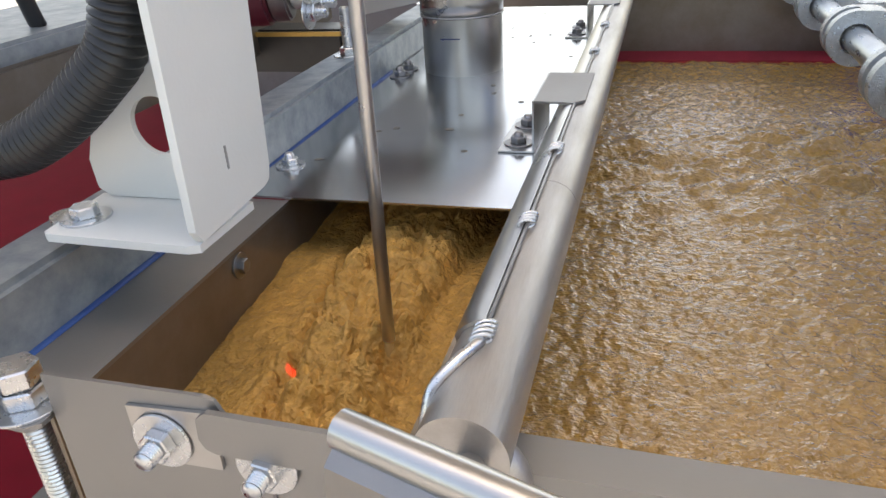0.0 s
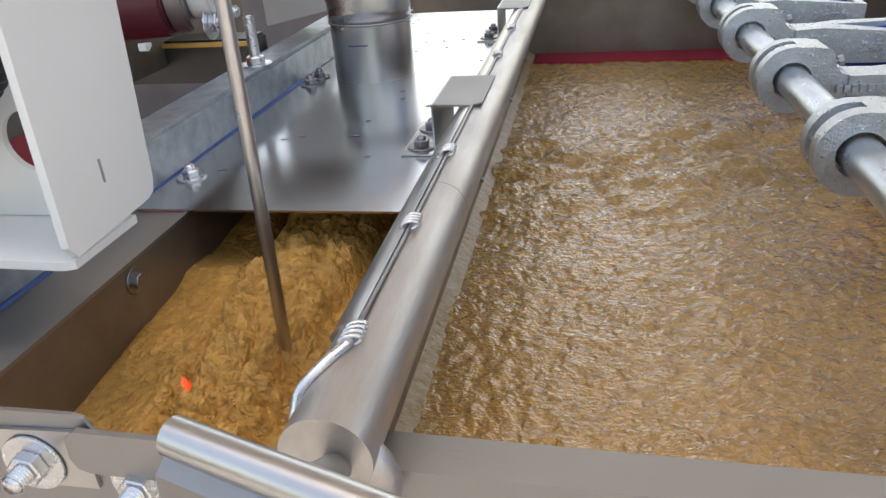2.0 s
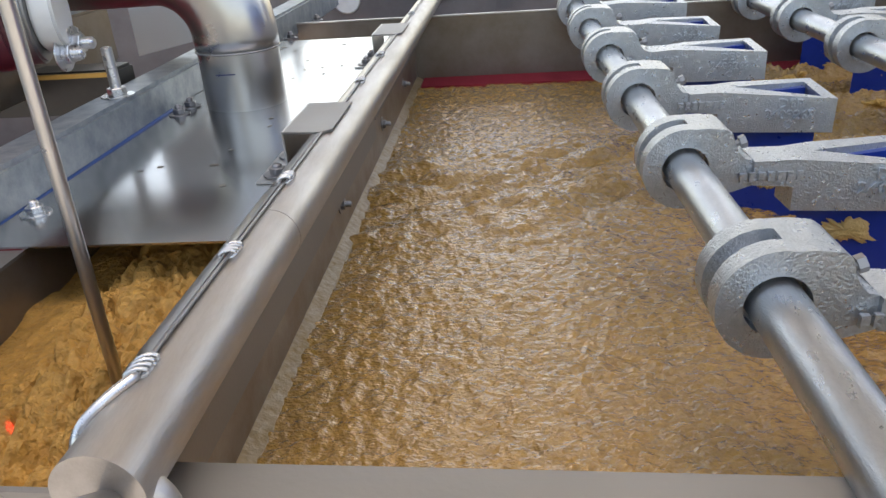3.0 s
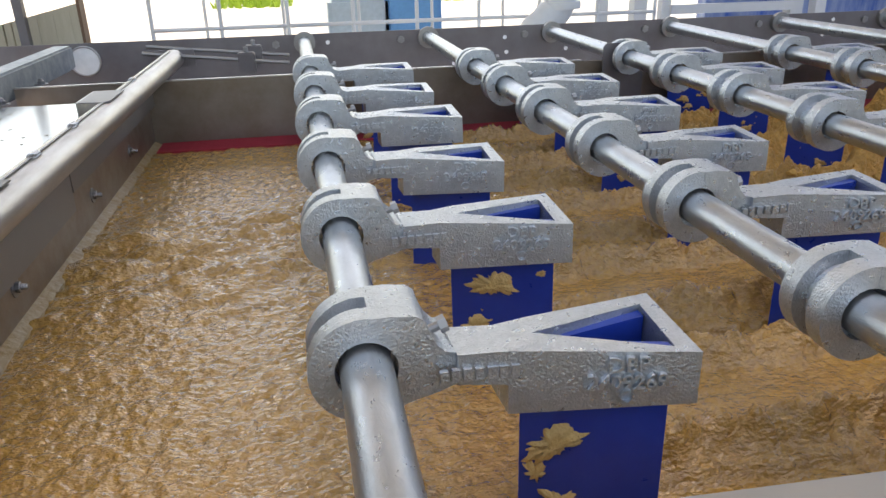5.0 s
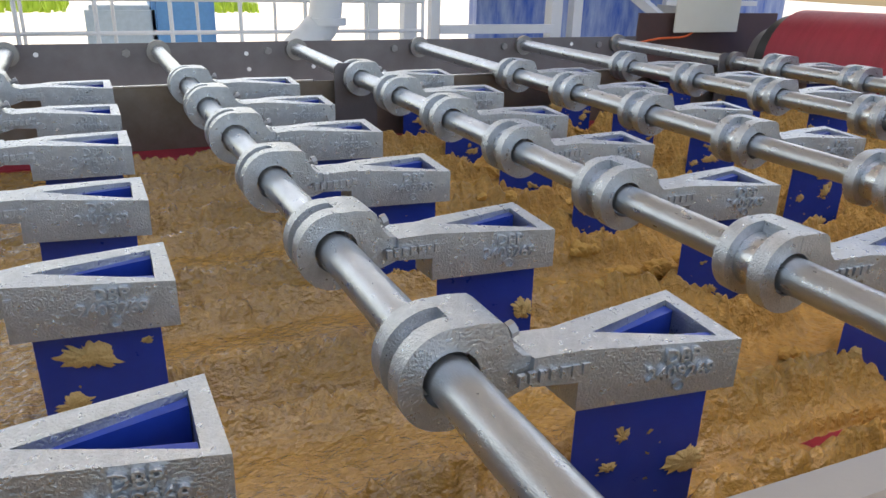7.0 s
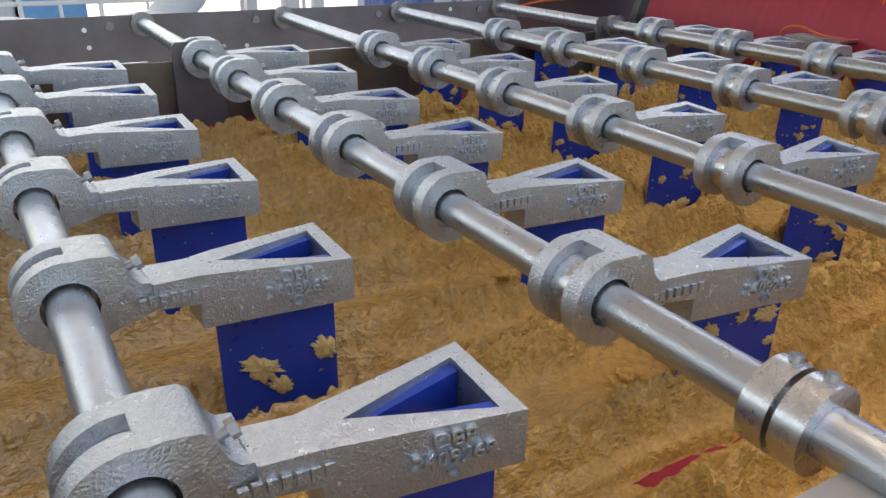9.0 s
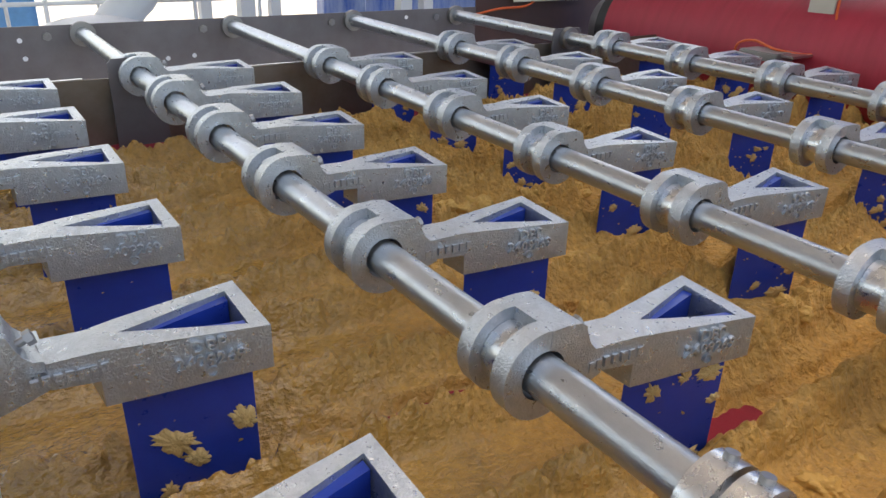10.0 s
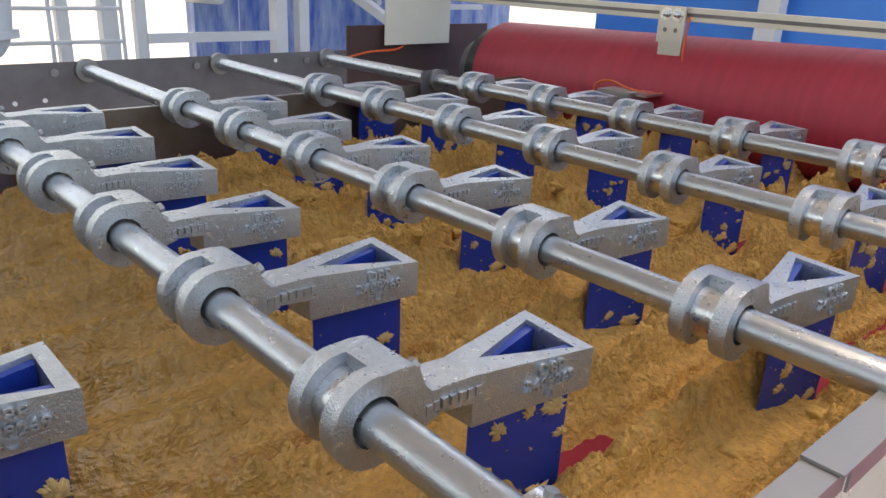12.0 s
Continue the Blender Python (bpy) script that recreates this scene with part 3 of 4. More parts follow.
for i in range(70):
    bmesh.ops.create_cone(b, cap_ends=False, segments=16, radius1=0.0073 + 0.0007 * (i % 2), radius2=0.0080 - 0.0007 * (i % 2), depth=0.0015, matrix=pose(-0.546, 0.066, 0.270 - 0.0015 * i))
part("threaded_rod", smooth_by_angle(b, 60), ZINC, M)
part("nut_block", box(-0.60, -0.51, 0.045, 0.10, 0.150, 0.172, 0.003), DULL, fl, "small steel block on the threaded rod")

front = setting("feed_box_front", prism([(-0.522, 0.10), (-0.300, 0.10), (-0.300, 0.282), (-0.412, 0.286), (-0.418, 0.2985), (-0.424, 0.3005), (-0.522, 0.3005)], 0.060, 0.0625, axis='y'),
                DULL, "stainless front plate of the feed box", "wall")
part("upper_plate", prism([(-0.470, 0.255), (-0.420, 0.255), (-0.420, 0.292), (-0.470, 0.290)], 0.0575, 0.0598, axis='y'), STEEL, front)
bar = [(-0.427, 0.278), (-0.424, 0.272), (-0.418, 0.2695), (-0.300, 0.2665), (-0.300, 0.2925), (-0.420, 0.2955), (-0.426, 0.291)]
part("clamp_bar", finish(prism(bar, 0.0535, 0.0572, axis='y'), 0.0008, 1), DULL, front, "flat bar with a rounded end")
part("seam", box(-0.3945, -0.3925, 0.0585, 0.0600, 0.10, 0.262), DARK, front)
for x, z in ((-0.452, 0.2705), (-0.394, 0.2615)):
    bolt("front_bolt", Matrix.Translation((x, 0.0570 if x < -0.42 else 0.0585, z)) @ FRONT @ pose(0, 0, 0, 0, 0, 20), 0.0098, front, shank=0.010, head=0.75, washer=1.75, label="stainless nut and bolt")

divider = setting("divider_wall", box(-0.319, -0.316, 0.0625, 1.488, 0.128, 0.287), mat("divider_steel", (0.36, 0.32, 0.28), 0.42, 0.9, (0.27, 0.20, 0.14), 14, 0.9, 0.0002, 200), "steel divider smeared with sludge", "wall")
part("upper_lip", box(-0.306, -0.304, 0.088, 0.85, 0.212, 0.290), DULL, divider)
part("upper_lip", box(-0.306, -0.304, 0.855, 1.487, 0.236, 0.290), DULL, divider)
bm = prism([(-0.316, 0.140), (-0.3005, 0.140), (-0.303, 0.151), (-0.316, 0.158)], 0.09, 1.487, axis='y')
part("rubber_strip", bm, mat("pale_seal", (0.24, 0.15, 0.05), 0.35, 0, (0.60, 0.57, 0.50), 60, 0.3, 0.002, 120), divider, "pale seal strip along the belt")
for y in (0.63, 0.973, 1.25):
    bolt("divider_bolt", pose(-0.316, y, 0.196, 0, 90, 0), 0.0068, divider, shank=0.008, material=NUT)

X, Y = np.meshgrid(np.arange(-0.530, -0.3185, 0.0016), np.arange(0.0625, 0.56, 0.0016))
wx, wy = X + 0.016 * fbm(X, Y, 11, 2, 91), Y * 0.8 + 0.016 * fbm(X, Y, 11, 2, 92)
side = np.exp(-((X + 0.420) / 0.052) ** 4)
groove = np.exp(-((X + 0.462 + 0.10 * (Y - 0.25) + 0.008 * fbm(X, Y, 16, 2, 93)) / 0.007) ** 2) + 0.7 * np.exp(-((X + 0.372 - 0.05 * (Y - 0.25)) / 0.010) ** 2)
Z = 0.196 + 0.10 * np.clip(Y - 0.12, 0, 0.22) + side * (0.004 + 0.012 * np.abs(fbm(wx, wy, 26, 1, 3)) + 0.015 * np.abs(fbm(wx, wy, 60, 1, 4)) + 0.010 * np.abs(fbm(wx, wy, 130, 1, 5)) + 0.008 * cells(wx, wy, 0.013, 8) + 0.004 * cells(X, Y, 0.007, 9))
Z += (1 - side) * (0.006 * fbm(X, Y, 20, 3, 7) + 0.003 * cells(wx, wy, 0.02, 6)) - 0.016 * groove
hole = np.hypot((X + 0.389) / 0.8, Y - 0.215)
Z -= 0.030 * np.exp(-(hole / 0.014) ** 2)
Z = np.where(Z > 0.245, 0.245 + 0.25 * (Z - 0.245), Z)
tagged(sheet_mesh("feed_sludge", X, Y, Z, FEED), "lumpy tan sludge heaped in the feed box", "sludge", kind="stuff")

COVER = mat("bright_stainless", (0.50, 0.50, 0.50), 0.17, 1.0, (0.42, 0.41, 0.40), 9, 0.6, 0.00003, 300, 0.06)
cover = setting("cover_plate", prism([(-0.578, 0.355), (-0.314, 0.357), (-0.314, 1.33), (-0.578, 1.33)], 0.2745, 0.2765), COVER, "stainless cover plate over the feed box, lightly soiled", "cover")
for y in (0.43, 0.775, 0.815, 1.36, 1.60):
    bolt("cover_bolt", pose(-0.558, y, 0.2765, 0, 0, 15), 0.0085, cover, shank=0.006, material=NUT if y > 0.5 else ZINC)
for i in range(26):
    r1 = random.Random(300 + i)
    bm = bmesh.new()
    bmesh.ops.create_circle(bm, cap_ends=True, segments=9, radius=1, matrix=Matrix.Translation((r1.uniform(-0.55, -0.33), r1.uniform(0.45, 1.28), 0.27685)) @ pose(0, 0, 0, 0, 0, r1.uniform(0, 90)) @ Matrix.Diagonal((r1.uniform(0.002, 0.006), r1.uniform(0.0015, 0.004), 1, 1)))
    part("stain", bm, mat("dried_drop", (0.20, 0.18, 0.15), 0.6) if i == 0 else bpy.data.materials["dried_drop"], cover)
part("rear_edge", box(-0.578, -0.362, 1.4885, 1.497, 0.2852, 0.288), STEEL, cover)
setting("feed_box_floor", box(-0.53, -0.319, 0.56, 1.98, 0.10, 0.105), DARK, "dark bottom of the feed box", "floor")

beam = thing("frame_beam", "galvanised square steel beam of the machine frame", "beam")
part("tube", box(-0.630, -0.580, -0.60, 1.96, 0.262, 0.322, 0.005), GALV, beam)
part("gasket", smooth_by_angle(rod((-0.5795, -0.4, 0.2700), (-0.5795, 0.80, 0.2765), 0.0032, 10)), RUBBER, beam, "bright blue sealing strip")
bolt("beam_bolt", pose(-0.600, 0.705, 0.322), 0.012, beam, shank=0.05)
bolt("beam_bolt", pose(-0.610, 1.10, 0.322), 0.012, beam, shank=0.02)

RAIL = mat("soiled_tube", (0.48, 0.465, 0.45), 0.40, 0.9, (0.36, 0.33, 0.30), 18, 0.8, 0.0002, 220, 0.12, stretch=(3, 0.5, 3))
rail = thing("tube_rail", "dull stainless round tube along the divider", "tube")
part("tube", smooth_by_angle(rod((-0.286, 0.040, 0.305), (-0.286, 0.300, 0.305), 0.0212, 48)), RAIL, rail)
part("tube", smooth_by_angle(rod((-0.286, 0.3006, 0.305), (-0.286, 1.72, 0.305), 0.0212, 48)), RAIL, rail)
bm = bmesh.new()
bmesh.ops.create_uvsphere(bm, u_segments=32, v_segments=16, radius=0.030, matrix=Matrix.Translation((-0.287, 0.052, 0.283)) @ Matrix.Diagonal((1.0, 0.45, 1, 1)))
part("end_boss", smooth_by_angle(bm, 60), RAIL, rail, "rounded steel boss")
bm = bmesh.new()
loops = []
for y in (0.112, 0.125, 1.70):
    lo, hi = (150 if y < 0.12 else 196), 100
    a = [math.radians(lo + (hi - lo) * q / 12) for q in range(13)]
    loops.append([bm.verts.new((-0.286 + r * math.cos(b), y, 0.305 + r * math.sin(b))) for r, row in ((0.0215, a), (0.0236, a[::-1])) for b in row])
for A, B in zip(loops, loops[1:]):
    for q in range(26):
        bm.faces.new((A[q], A[(q + 1) % 26], B[(q + 1) % 26], B[q]))
bm.faces.new(loops[0])
bm.faces.new(loops[-1])
part("strip", smooth_by_angle(finish(bm), 50), STEEL, rail, "curved steel strip wired onto the tube")
part("wire", smooth_by_angle(sweep(curve([(-0.2885, 0.095, 0.3280), (-0.2880, 0.30, 0.3275), (-0.2885, 0.7, 0.3278), (-0.2880, 1.2, 0.3275), (-0.2885, 1.68, 0.3278)], 8), 0.0013, 8)), NUT, rail, "thin wire")
part("tie_tail", smooth_by_angle(sweep(curve([(-0.3085, 0.058, 0.296), (-0.3060, 0.066, 0.316), (-0.2975, 0.078, 0.3250), (-0.2880, 0.094, 0.3285)], 6), 0.0028, 8)), ZINC, rail)
for y in (0.100, 0.228, 0.361, 0.70, 0.86, 1.25):
    b = bmesh.new()
    for j in range(4):
        a = [(-0.2885 + 0.0048 * math.cos(q), y - 0.006 + 0.004 * j + 0.0022 * math.cos(q), 0.3285 + 0.0026 * math.sin(q)) for q in np.linspace(0, 2 * math.pi, 14)]
        sweep(a, 0.0012, 6, bm=b)
    part("wire_tie", smooth_by_angle(b), ZINC, rail)
for y in (0.488, 1.025):
    t = thing("tab_bracket", "bent stainless tab bracket bolted on the cover plate", "bracket", "tab brackets")
    part("top", finish(prism([(-0.326, y), (-0.290, y - 0.004), (-0.279, y + 0.006), (-0.279, y + 0.108), (-0.326, y + 0.108)], 0.3270, 0.3290), 0.0006, 1), DULL, t)
    part("leg", box(-0.328, -0.3262, y, y + 0.108, 0.2770, 0.3290), STEEL, t)
    part("foot", box(-0.362, -0.328, y, y + 0.108, 0.2770, 0.2788), STEEL, t)
    for j in (0.022, 0.080):
        bolt("bolt", pose(-0.345, y + j, 0.2788), 0.0085, t, shank=0.004, material=NUT)

hood = thing("rolled_bracket", "bent stainless bracket with a rolled upper edge", "bracket")
d = Vector((0.075, -0.022, -0.003)).normalized()
p0 = Vector((-0.307, -0.021, 0.369))
up, out = Vector((0, 0, 1)), Vector((-0.28, -0.96, 0))
part("rolled_edge", smooth_by_angle(rod(p0, p0 + d * 0.16, 0.0068, 24)), STEEL, hood)
bm = bmesh.new()
prof = [(0.0, 0.000), (0.0, -0.0035), (0.006, -0.008), (0.009, -0.034)]
rows = []
for a in (0.0, 0.062, 0.064, 0.16):
    depth = 1.0 if a < 0.063 else 0.35
    rows.append([bm.verts.new(p0 + d * a + out * (o + 0.004) + up * (z * (depth if z < -0.01 else 1))) for o, z in prof])
for A, B in zip(rows, rows[1:]):
    for i in range(3):
        bm.faces.new((A[i], A[i + 1], B[i + 1], B[i]))
bmesh.ops.solidify(bm, geom=bm.faces[:], thickness=0.0015)
part("skirt", finish(bm), STEEL, hood)
part("stem", smooth_by_angle(rod((-0.282, 0.040, 0.300), (-0.270, -0.028, 0.352), 0.007, 16)), DULL, hood)

pipe = thing("feed_pipe", "stainless feed pipe with elbow standing on the cover plate", "pipe")
part("socket", smooth_by_angle(rod((-0.48, 0.83, 0.2765), (-0.48, 0.83, 0.352), 0.0555, 48)), STEEL, pipe)
part("weld_bead", smooth_by_angle(sweep([(-0.48 + 0.0565 * math.cos(a), 0.83 + 0.0565 * math.sin(a), 0.353) for a in np.linspace(0, 2 * math.pi, 40)], 0.0016, 8)), DULL, pipe)
el = [(-0.48, 0.83, 0.354), (-0.48, 0.83, 0.37)] + [(-0.48 - 0.10 * (1 - math.cos(a)), 0.83, 0.37 + 0.10 * math.sin(a)) for a in np.linspace(0.1, 1.57, 14)] + [(-0.9, 0.83, 0.47)]
part("elbow", smooth_by_angle(sweep(el, 0.057, 48)), STEEL, pipe)
part("pen_mark", box(-0.497, -0.470, 0.7742, 0.7748, 0.3265, 0.3280), mat("ink", (0.02, 0.03, 0.12), 0.5), pipe)

sensor = thing("level_rod", "thin stainless level rod standing in the sludge", "rod")
part("rod", smooth_by_angle(rod((-0.3912, 0.23, 0.225), (-0.384, 0.228, 0.80), 0.0046, 20)), STEEL, sensor)
part("tip", smooth_by_angle(rod((-0.3915, 0.2300, 0.186), (-0.3912, 0.23, 0.2255), 0.0030, 14, r2=0.0044)), SPLASH, sensor, "rod tip coated with sludge")

spot = bpy.data.lights.new("laser", 'SPOT')
spot.energy, spot.color, spot.spot_size, spot.spot_blend, spot.shadow_soft_size = 12, (1.0, 0.0, 0.06), radians(0.28), 0.3, 0.001
new("laser", spot).matrix_world = look((-0.44, 0.22, 0.75), LASER)

# white bracket with hose
brk = thing("white_bracket", "white painted folded steel bracket bolted on the beam", "bracket")
foot = [(-0.588, 0.153), (-0.584, 0.150), (-0.480, 0.148), (-0.473, 0.151), (-0.473, 0.2165), (-0.592, 0.2165)]
part("foot", finish(prism(foot, 0.3300, 0.3355), 0.0012, 2), WHITE, brk)
face = [(0.1475, 0.345), (0.153, 0.3368), (0.232, 0.3405), (0.239, 0.343), (0.2425, 0.352), (0.2660, 0.64), (0.1560, 0.64)]
part("face", finish(prism(face, -0.4765, -0.4710, axis='x'), 0.0012, 2), WHITE, brk)
bm = bmesh.new()
oc, R = (-0.530, 0.388), 0.0200
edge_pts = [(-0.4765, 0.336), (-0.4765, 0.64), (-0.500, 0.64), (-0.565, 0.43), (-0.592, 0.362), (-0.590, 0.336)]
ang = [math.atan2(z - oc[1], x - oc[0]) for x, z in edge_pts]
n = 48
lo, hi, lo2, hi2 = [], [], [], []
for i in range(n):
    a = 2 * math.pi * i / n
    dx, dz = math.cos(a), math.sin(a)
    best = 9
    for (xa, za), (xb, zb) in zip(edge_pts, edge_pts[1:] + edge_pts[:1]):
        ex, ez = xb - xa, zb - za
        det = dx * -ez + ex * dz
        if abs(det) > 1e-9:
            t = ((xa - oc[0]) * -ez + ex * (za - oc[1])) / det
            u = (dx * (za - oc[1]) - dz * (xa - oc[0])) / det
            if t > 0 and -1e-6 <= u <= 1 + 1e-6:
                best = min(best, t)
    rr = R
    for L, y, r in ((lo, 0.212, rr), (hi, 0.212, best), (lo2, 0.2165, rr), (hi2, 0.2165, best)):
        L.append(bm.verts.new((oc[0] + dx * r, y, oc[1] + dz * r)))
for A, B in ((lo, hi), (hi, hi2), (hi2, lo2), (lo2, lo)):
    for i in range(n):
        bm.faces.new((A[i], A[(i + 1) % n], B[(i + 1) % n], B[i]))
part("web", finish(bm), WHITE, brk, "white web with a round hole")
bolt("foot_bolt", pose(-0.574, 0.176, 0.3355, 0, 0, 20), 0.0095, brk, washer=1.75)
# no slot is cut: a grey strip on the face paints its shade
part("slot", box(-0.4712, -0.4706, 0.1925, 0.1945, 0.368, 0.383), mat("slot_shadow", (0.25, 0.25, 0.24), 0.6), brk)
part("spacer", smooth_by_angle(rod((-0.603, 0.19, 0.322), (-0.603, 0.19, 0.330), 0.012, 20)), ZINC, brk)
hose = thing("corrugated_hose", "black corrugated plastic hose beside the white bracket", "hose")
path = curve([(-0.86, 0.18, 0.372), (-0.74, 0.18, 0.370), (-0.640, 0.18, 0.376), (-0.592, 0.18, 0.391), (-0.542, 0.18, 0.425), (-0.513, 0.18, 0.459), (-0.499, 0.18, 0.54), (-0.497, 0.18, 0.66)], 1)
even, acc = [], 0.0
dense = curve([tuple(p) for p in path], 240)
for a, b_ in zip(dense, dense[1:]):
    acc += (b_ - a).length
    if acc >= 0.0013:
        even.append(a)
        acc = 0.0
part("hose", smooth_by_angle(sweep(even, 0.0146, 20, 0.0034), 60), BLACK, hose)

# drive and housing beyond the beam
hs = thing("trough_housing", "galvanised steel trough of the frame with a black handle", "housing")
part("side", box(-0.80, -0.77, -0.3, 1.05, 0.305, 0.395, 0.004), BROWN, hs)
part("top", box(-0.95, -0.765, -0.3, 1.05, 0.3955, 0.415, 0.004), GALV, hs)
part("handle", smooth_by_angle(sweep(curve([(-0.80, 0.31, 0.415), (-0.80, 0.33, 0.452), (-0.80, 0.40, 0.458), (-0.80, 0.42, 0.415)], 8), 0.008, 12)), BLACK, hs, "black plastic handle")
mo = thing("drive_motor", "maroon drive drum with white scale and flange bolts", "motor")
part("drum", smooth_by_angle(finish(rod((-0.86, 0.60, 0.432), (-0.672, 0.66, 0.432), 0.062, 40), 0.004)), MAROON, mo)
part("flange", smooth_by_angle(finish(rod((-0.671, 0.66, 0.432), (-0.650, 0.667, 0.432), 0.058, 40), 0.003)), DULL, mo)
part("flange", smooth_by_angle(finish(rod((-0.649, 0.667, 0.432), (-0.625, 0.675, 0.432), 0.045, 40), 0.003)), WHITE, mo)
for i in range(9):
    a = -1.9 + i * 0.09
    part("scale_bar", box(-0.684, -0.674, -0.0005, 0.0005, -0.0022, 0.0022), WHITE, mo, "", Matrix.Translation((-0.0, 0.652 - 0.0635 * math.cos(a + 1.3), 0.432 + 0.0635 * math.sin(a))))
for z in (0.385, 0.392):
    bolt("flange_bolt", pose(-0.625, 0.655 + (z - 0.385) * 4, z, 0, 90, 0), 0.012, mo, shank=0.014)
sup = thing("drive_support", "dark steel cross member under the drive", "support")
part("member", box(-1.6, -0.64, 0.78, 0.84, 0.28, 0.34, 0.004), BLACK, sup)
part("rack", box(-0.9, -0.64, 0.775, 0.78, 0.332, 0.338), mat("brass_teeth", (0.55, 0.36, 0.12), 0.4, 0.9), sup)
wp = thing("guide_plate", "pale sheet metal guide plate behind the drive", "plate")
part("sheet", finish(prism([(-0.70, 0.322), (-0.58, 0.345), (-0.55, 0.50), (-0.70, 0.50)], 0.98, 0.985, axis='y')), WHITE, wp)

# device at the far end of the tube rail
dv = thing("rail_clamp", "steel clamp with two rods and blocks at the rail's end", "clamp")
part("plate", box(-0.36, -0.24, 1.722, 1.728, 0.285, 0.325, 0.001), DARK, dv)
for z0, z1, y in ((0.322, 0.289, 1.70), (0.331, 0.300, 1.76)):
    part("rod", smooth_by_angle(rod((-0.355, y, z0), (-0.015, y - 0.03, z1), 0.0045, 12)), DULL, dv)
for x, y, z in ((-0.115, 1.685, 0.295), (-0.10, 1.74, 0.305)):
    o = part("block", box(x - 0.020, x + 0.020, y - 0.015, y + 0.015, z - 0.025, z + 0.022, 0.003), DARK, dv)
    part("bolt", smooth_by_angle(rod((x, y, z + 0.022), (x, y, z + 0.034), 0.006, 6)), NUT, o)

# ---- roller end ----
roller = thing("drum_roller", "large drum roller wrapped in the red belt", "roller")
ROLL_A, ROLL_B = Vector((2.44, -0.25, 0.306)), Vector((2.44, 1.72, 0.258))
axis_turn = (ROLL_B - ROLL_A).to_track_quat('Y', 'Z').to_matrix().to_4x4()
DRUM = part("drum", smooth_by_angle(finish(rod((0, -0.985, 0), (0, 0.985, 0), 0.170, 96), 0.004)), mat("red_belt_on_drum", (0.36, 0.016, 0.038), 0.5, 0, (0.25, 0.010, 0.024), 5, 0.7, 0.0004, 260, 0.08, stretch=(1, 9, 1)), roller)
DRUM_POSE = Matrix.Translation((ROLL_A + ROLL_B) / 2) @ axis_turn
DRUM.matrix_basis = DRUM_POSE
part("end_cap", smooth_by_angle(finish(rod(ROLL_B + Vector((0, 0.001, 0)), ROLL_B + Vector((0, 0.06, 0)), 0.150, 64), 0.006)), BLACK, roller, "black end cap")
part("bearing", smooth_by_angle(finish(rod(ROLL_B + Vector((0, 0.06, 0)), ROLL_B + Vector((0, 0.14, 0)), 0.10, 40), 0.006)), DARK, roller)
rl = thing("cross_rail", "stainless channel rail over the roller", "rail")
part("rail", finish(box(2.33, 2.37, -0.3, 1.93, 0.487, 0.522, 0.002)), CREAM, rl)
# dark strip laid on the rail, painting the shade of a recess
part("groove", box(2.3285, 2.33, -0.3, 1.93, 0.500, 0.509), DARK, rl)
sc = thing("sensor_bracket", "flat stainless strip hanging from the rail with a sensor", "bracket")
part("strip", finish(box(2.322, 2.326, 0.985, 1.055, 0.305, 0.522, 0.001)), STEEL, sc)
part("plate", finish(box(2.315, 2.3215, 0.980, 1.060, 0.43, 0.524, 0.001)), STEEL, sc)
part("foot", finish(box(2.19, 2.322, 0.985, 1.055, 0.297, 0.303, 0.001)), STEEL, sc)
part("sensor", finish(box(2.17, 2.25, 1.02, 1.13, 0.283, 0.305, 0.003)), DULL, sc, "small grey sensor")
for y in (1.004, 1.036):
    bolt("bolt", pose(2.315, y, 0.503, 0, -90, 0), 0.010, sc, shank=0.006)
    # dark disc on the undrilled plate, painted as the shade inside a hole
    part("hole", smooth_by_angle(rod((2.3146, y, 0.463), (2.3150, y, 0.463), 0.006, 16)), DARK, sc)
part("cable", smooth_by_angle(sweep(curve([(2.20, 1.16, 0.26), (2.19, 1.15, 0.31), (2.20, 1.11, 0.325), (2.22, 1.05, 0.308), (2.28, 0.985, 0.305), (2.312, 0.970, 0.36), (2.312, 0.972, 0.42), (2.314, 0.968, 0.50)], 8), 0.0032, 8)), ORANGE, sc, "orange cable")
cb = thing("wall_cable", "orange cable clipped along the dark end plate", "cable")
part("cable", smooth_by_angle(sweep(curve([(1.95, 1.985, 0.30), (2.05, 1.985, 0.315), (2.16, 1.985, 0.32), (2.21, 1.985, 0.35), (2.23, 1.985, 0.41)], 8), 0.004, 8)), ORANGE, cb)
pl = thing("cream_panel", "cream painted sheet panel above the end plate", "panel")
part("sheet", finish(box(2.10, 2.40, 1.975, 1.98, 0.335, 0.72, 0.002)), CREAM, pl)

# ---- beyond the far plate ----
PALE = mat("pale_gravel", (0.62, 0.60, 0.55), 0.9, 0, (0.50, 0.47, 0.42), 0.8, 0.9, 0.01, 20)
setting("yard", box(-8, 10, 4.2, 40, -1.25, -0.62), PALE, "pale gravel yard outside the hall", "ground")
WPAINT = mat("white_steel", (0.66, 0.67, 0.68), 0.5, 0, (0.52, 0.53, 0.53), 5, 0.5)
BLUEP = mat("blue_machine_paint", (0.02, 0.10, 0.42), 0.4, 0, (0.42, 0.50, 0.62), 4, 0.9, 0.001, 30, 0.1, stretch=(3, 3, 0.6))
cage = thing("wire_cage", "galvanised wire cage standing beyond the side plate", "cage")
for i in range(9):
    x = -0.62 + i * 0.29
    part("bar", smooth_by_angle(rod((x, 3.3, -0.6), (x, 3.3, 0.62), 0.009, 8)), WPAINT, cage)
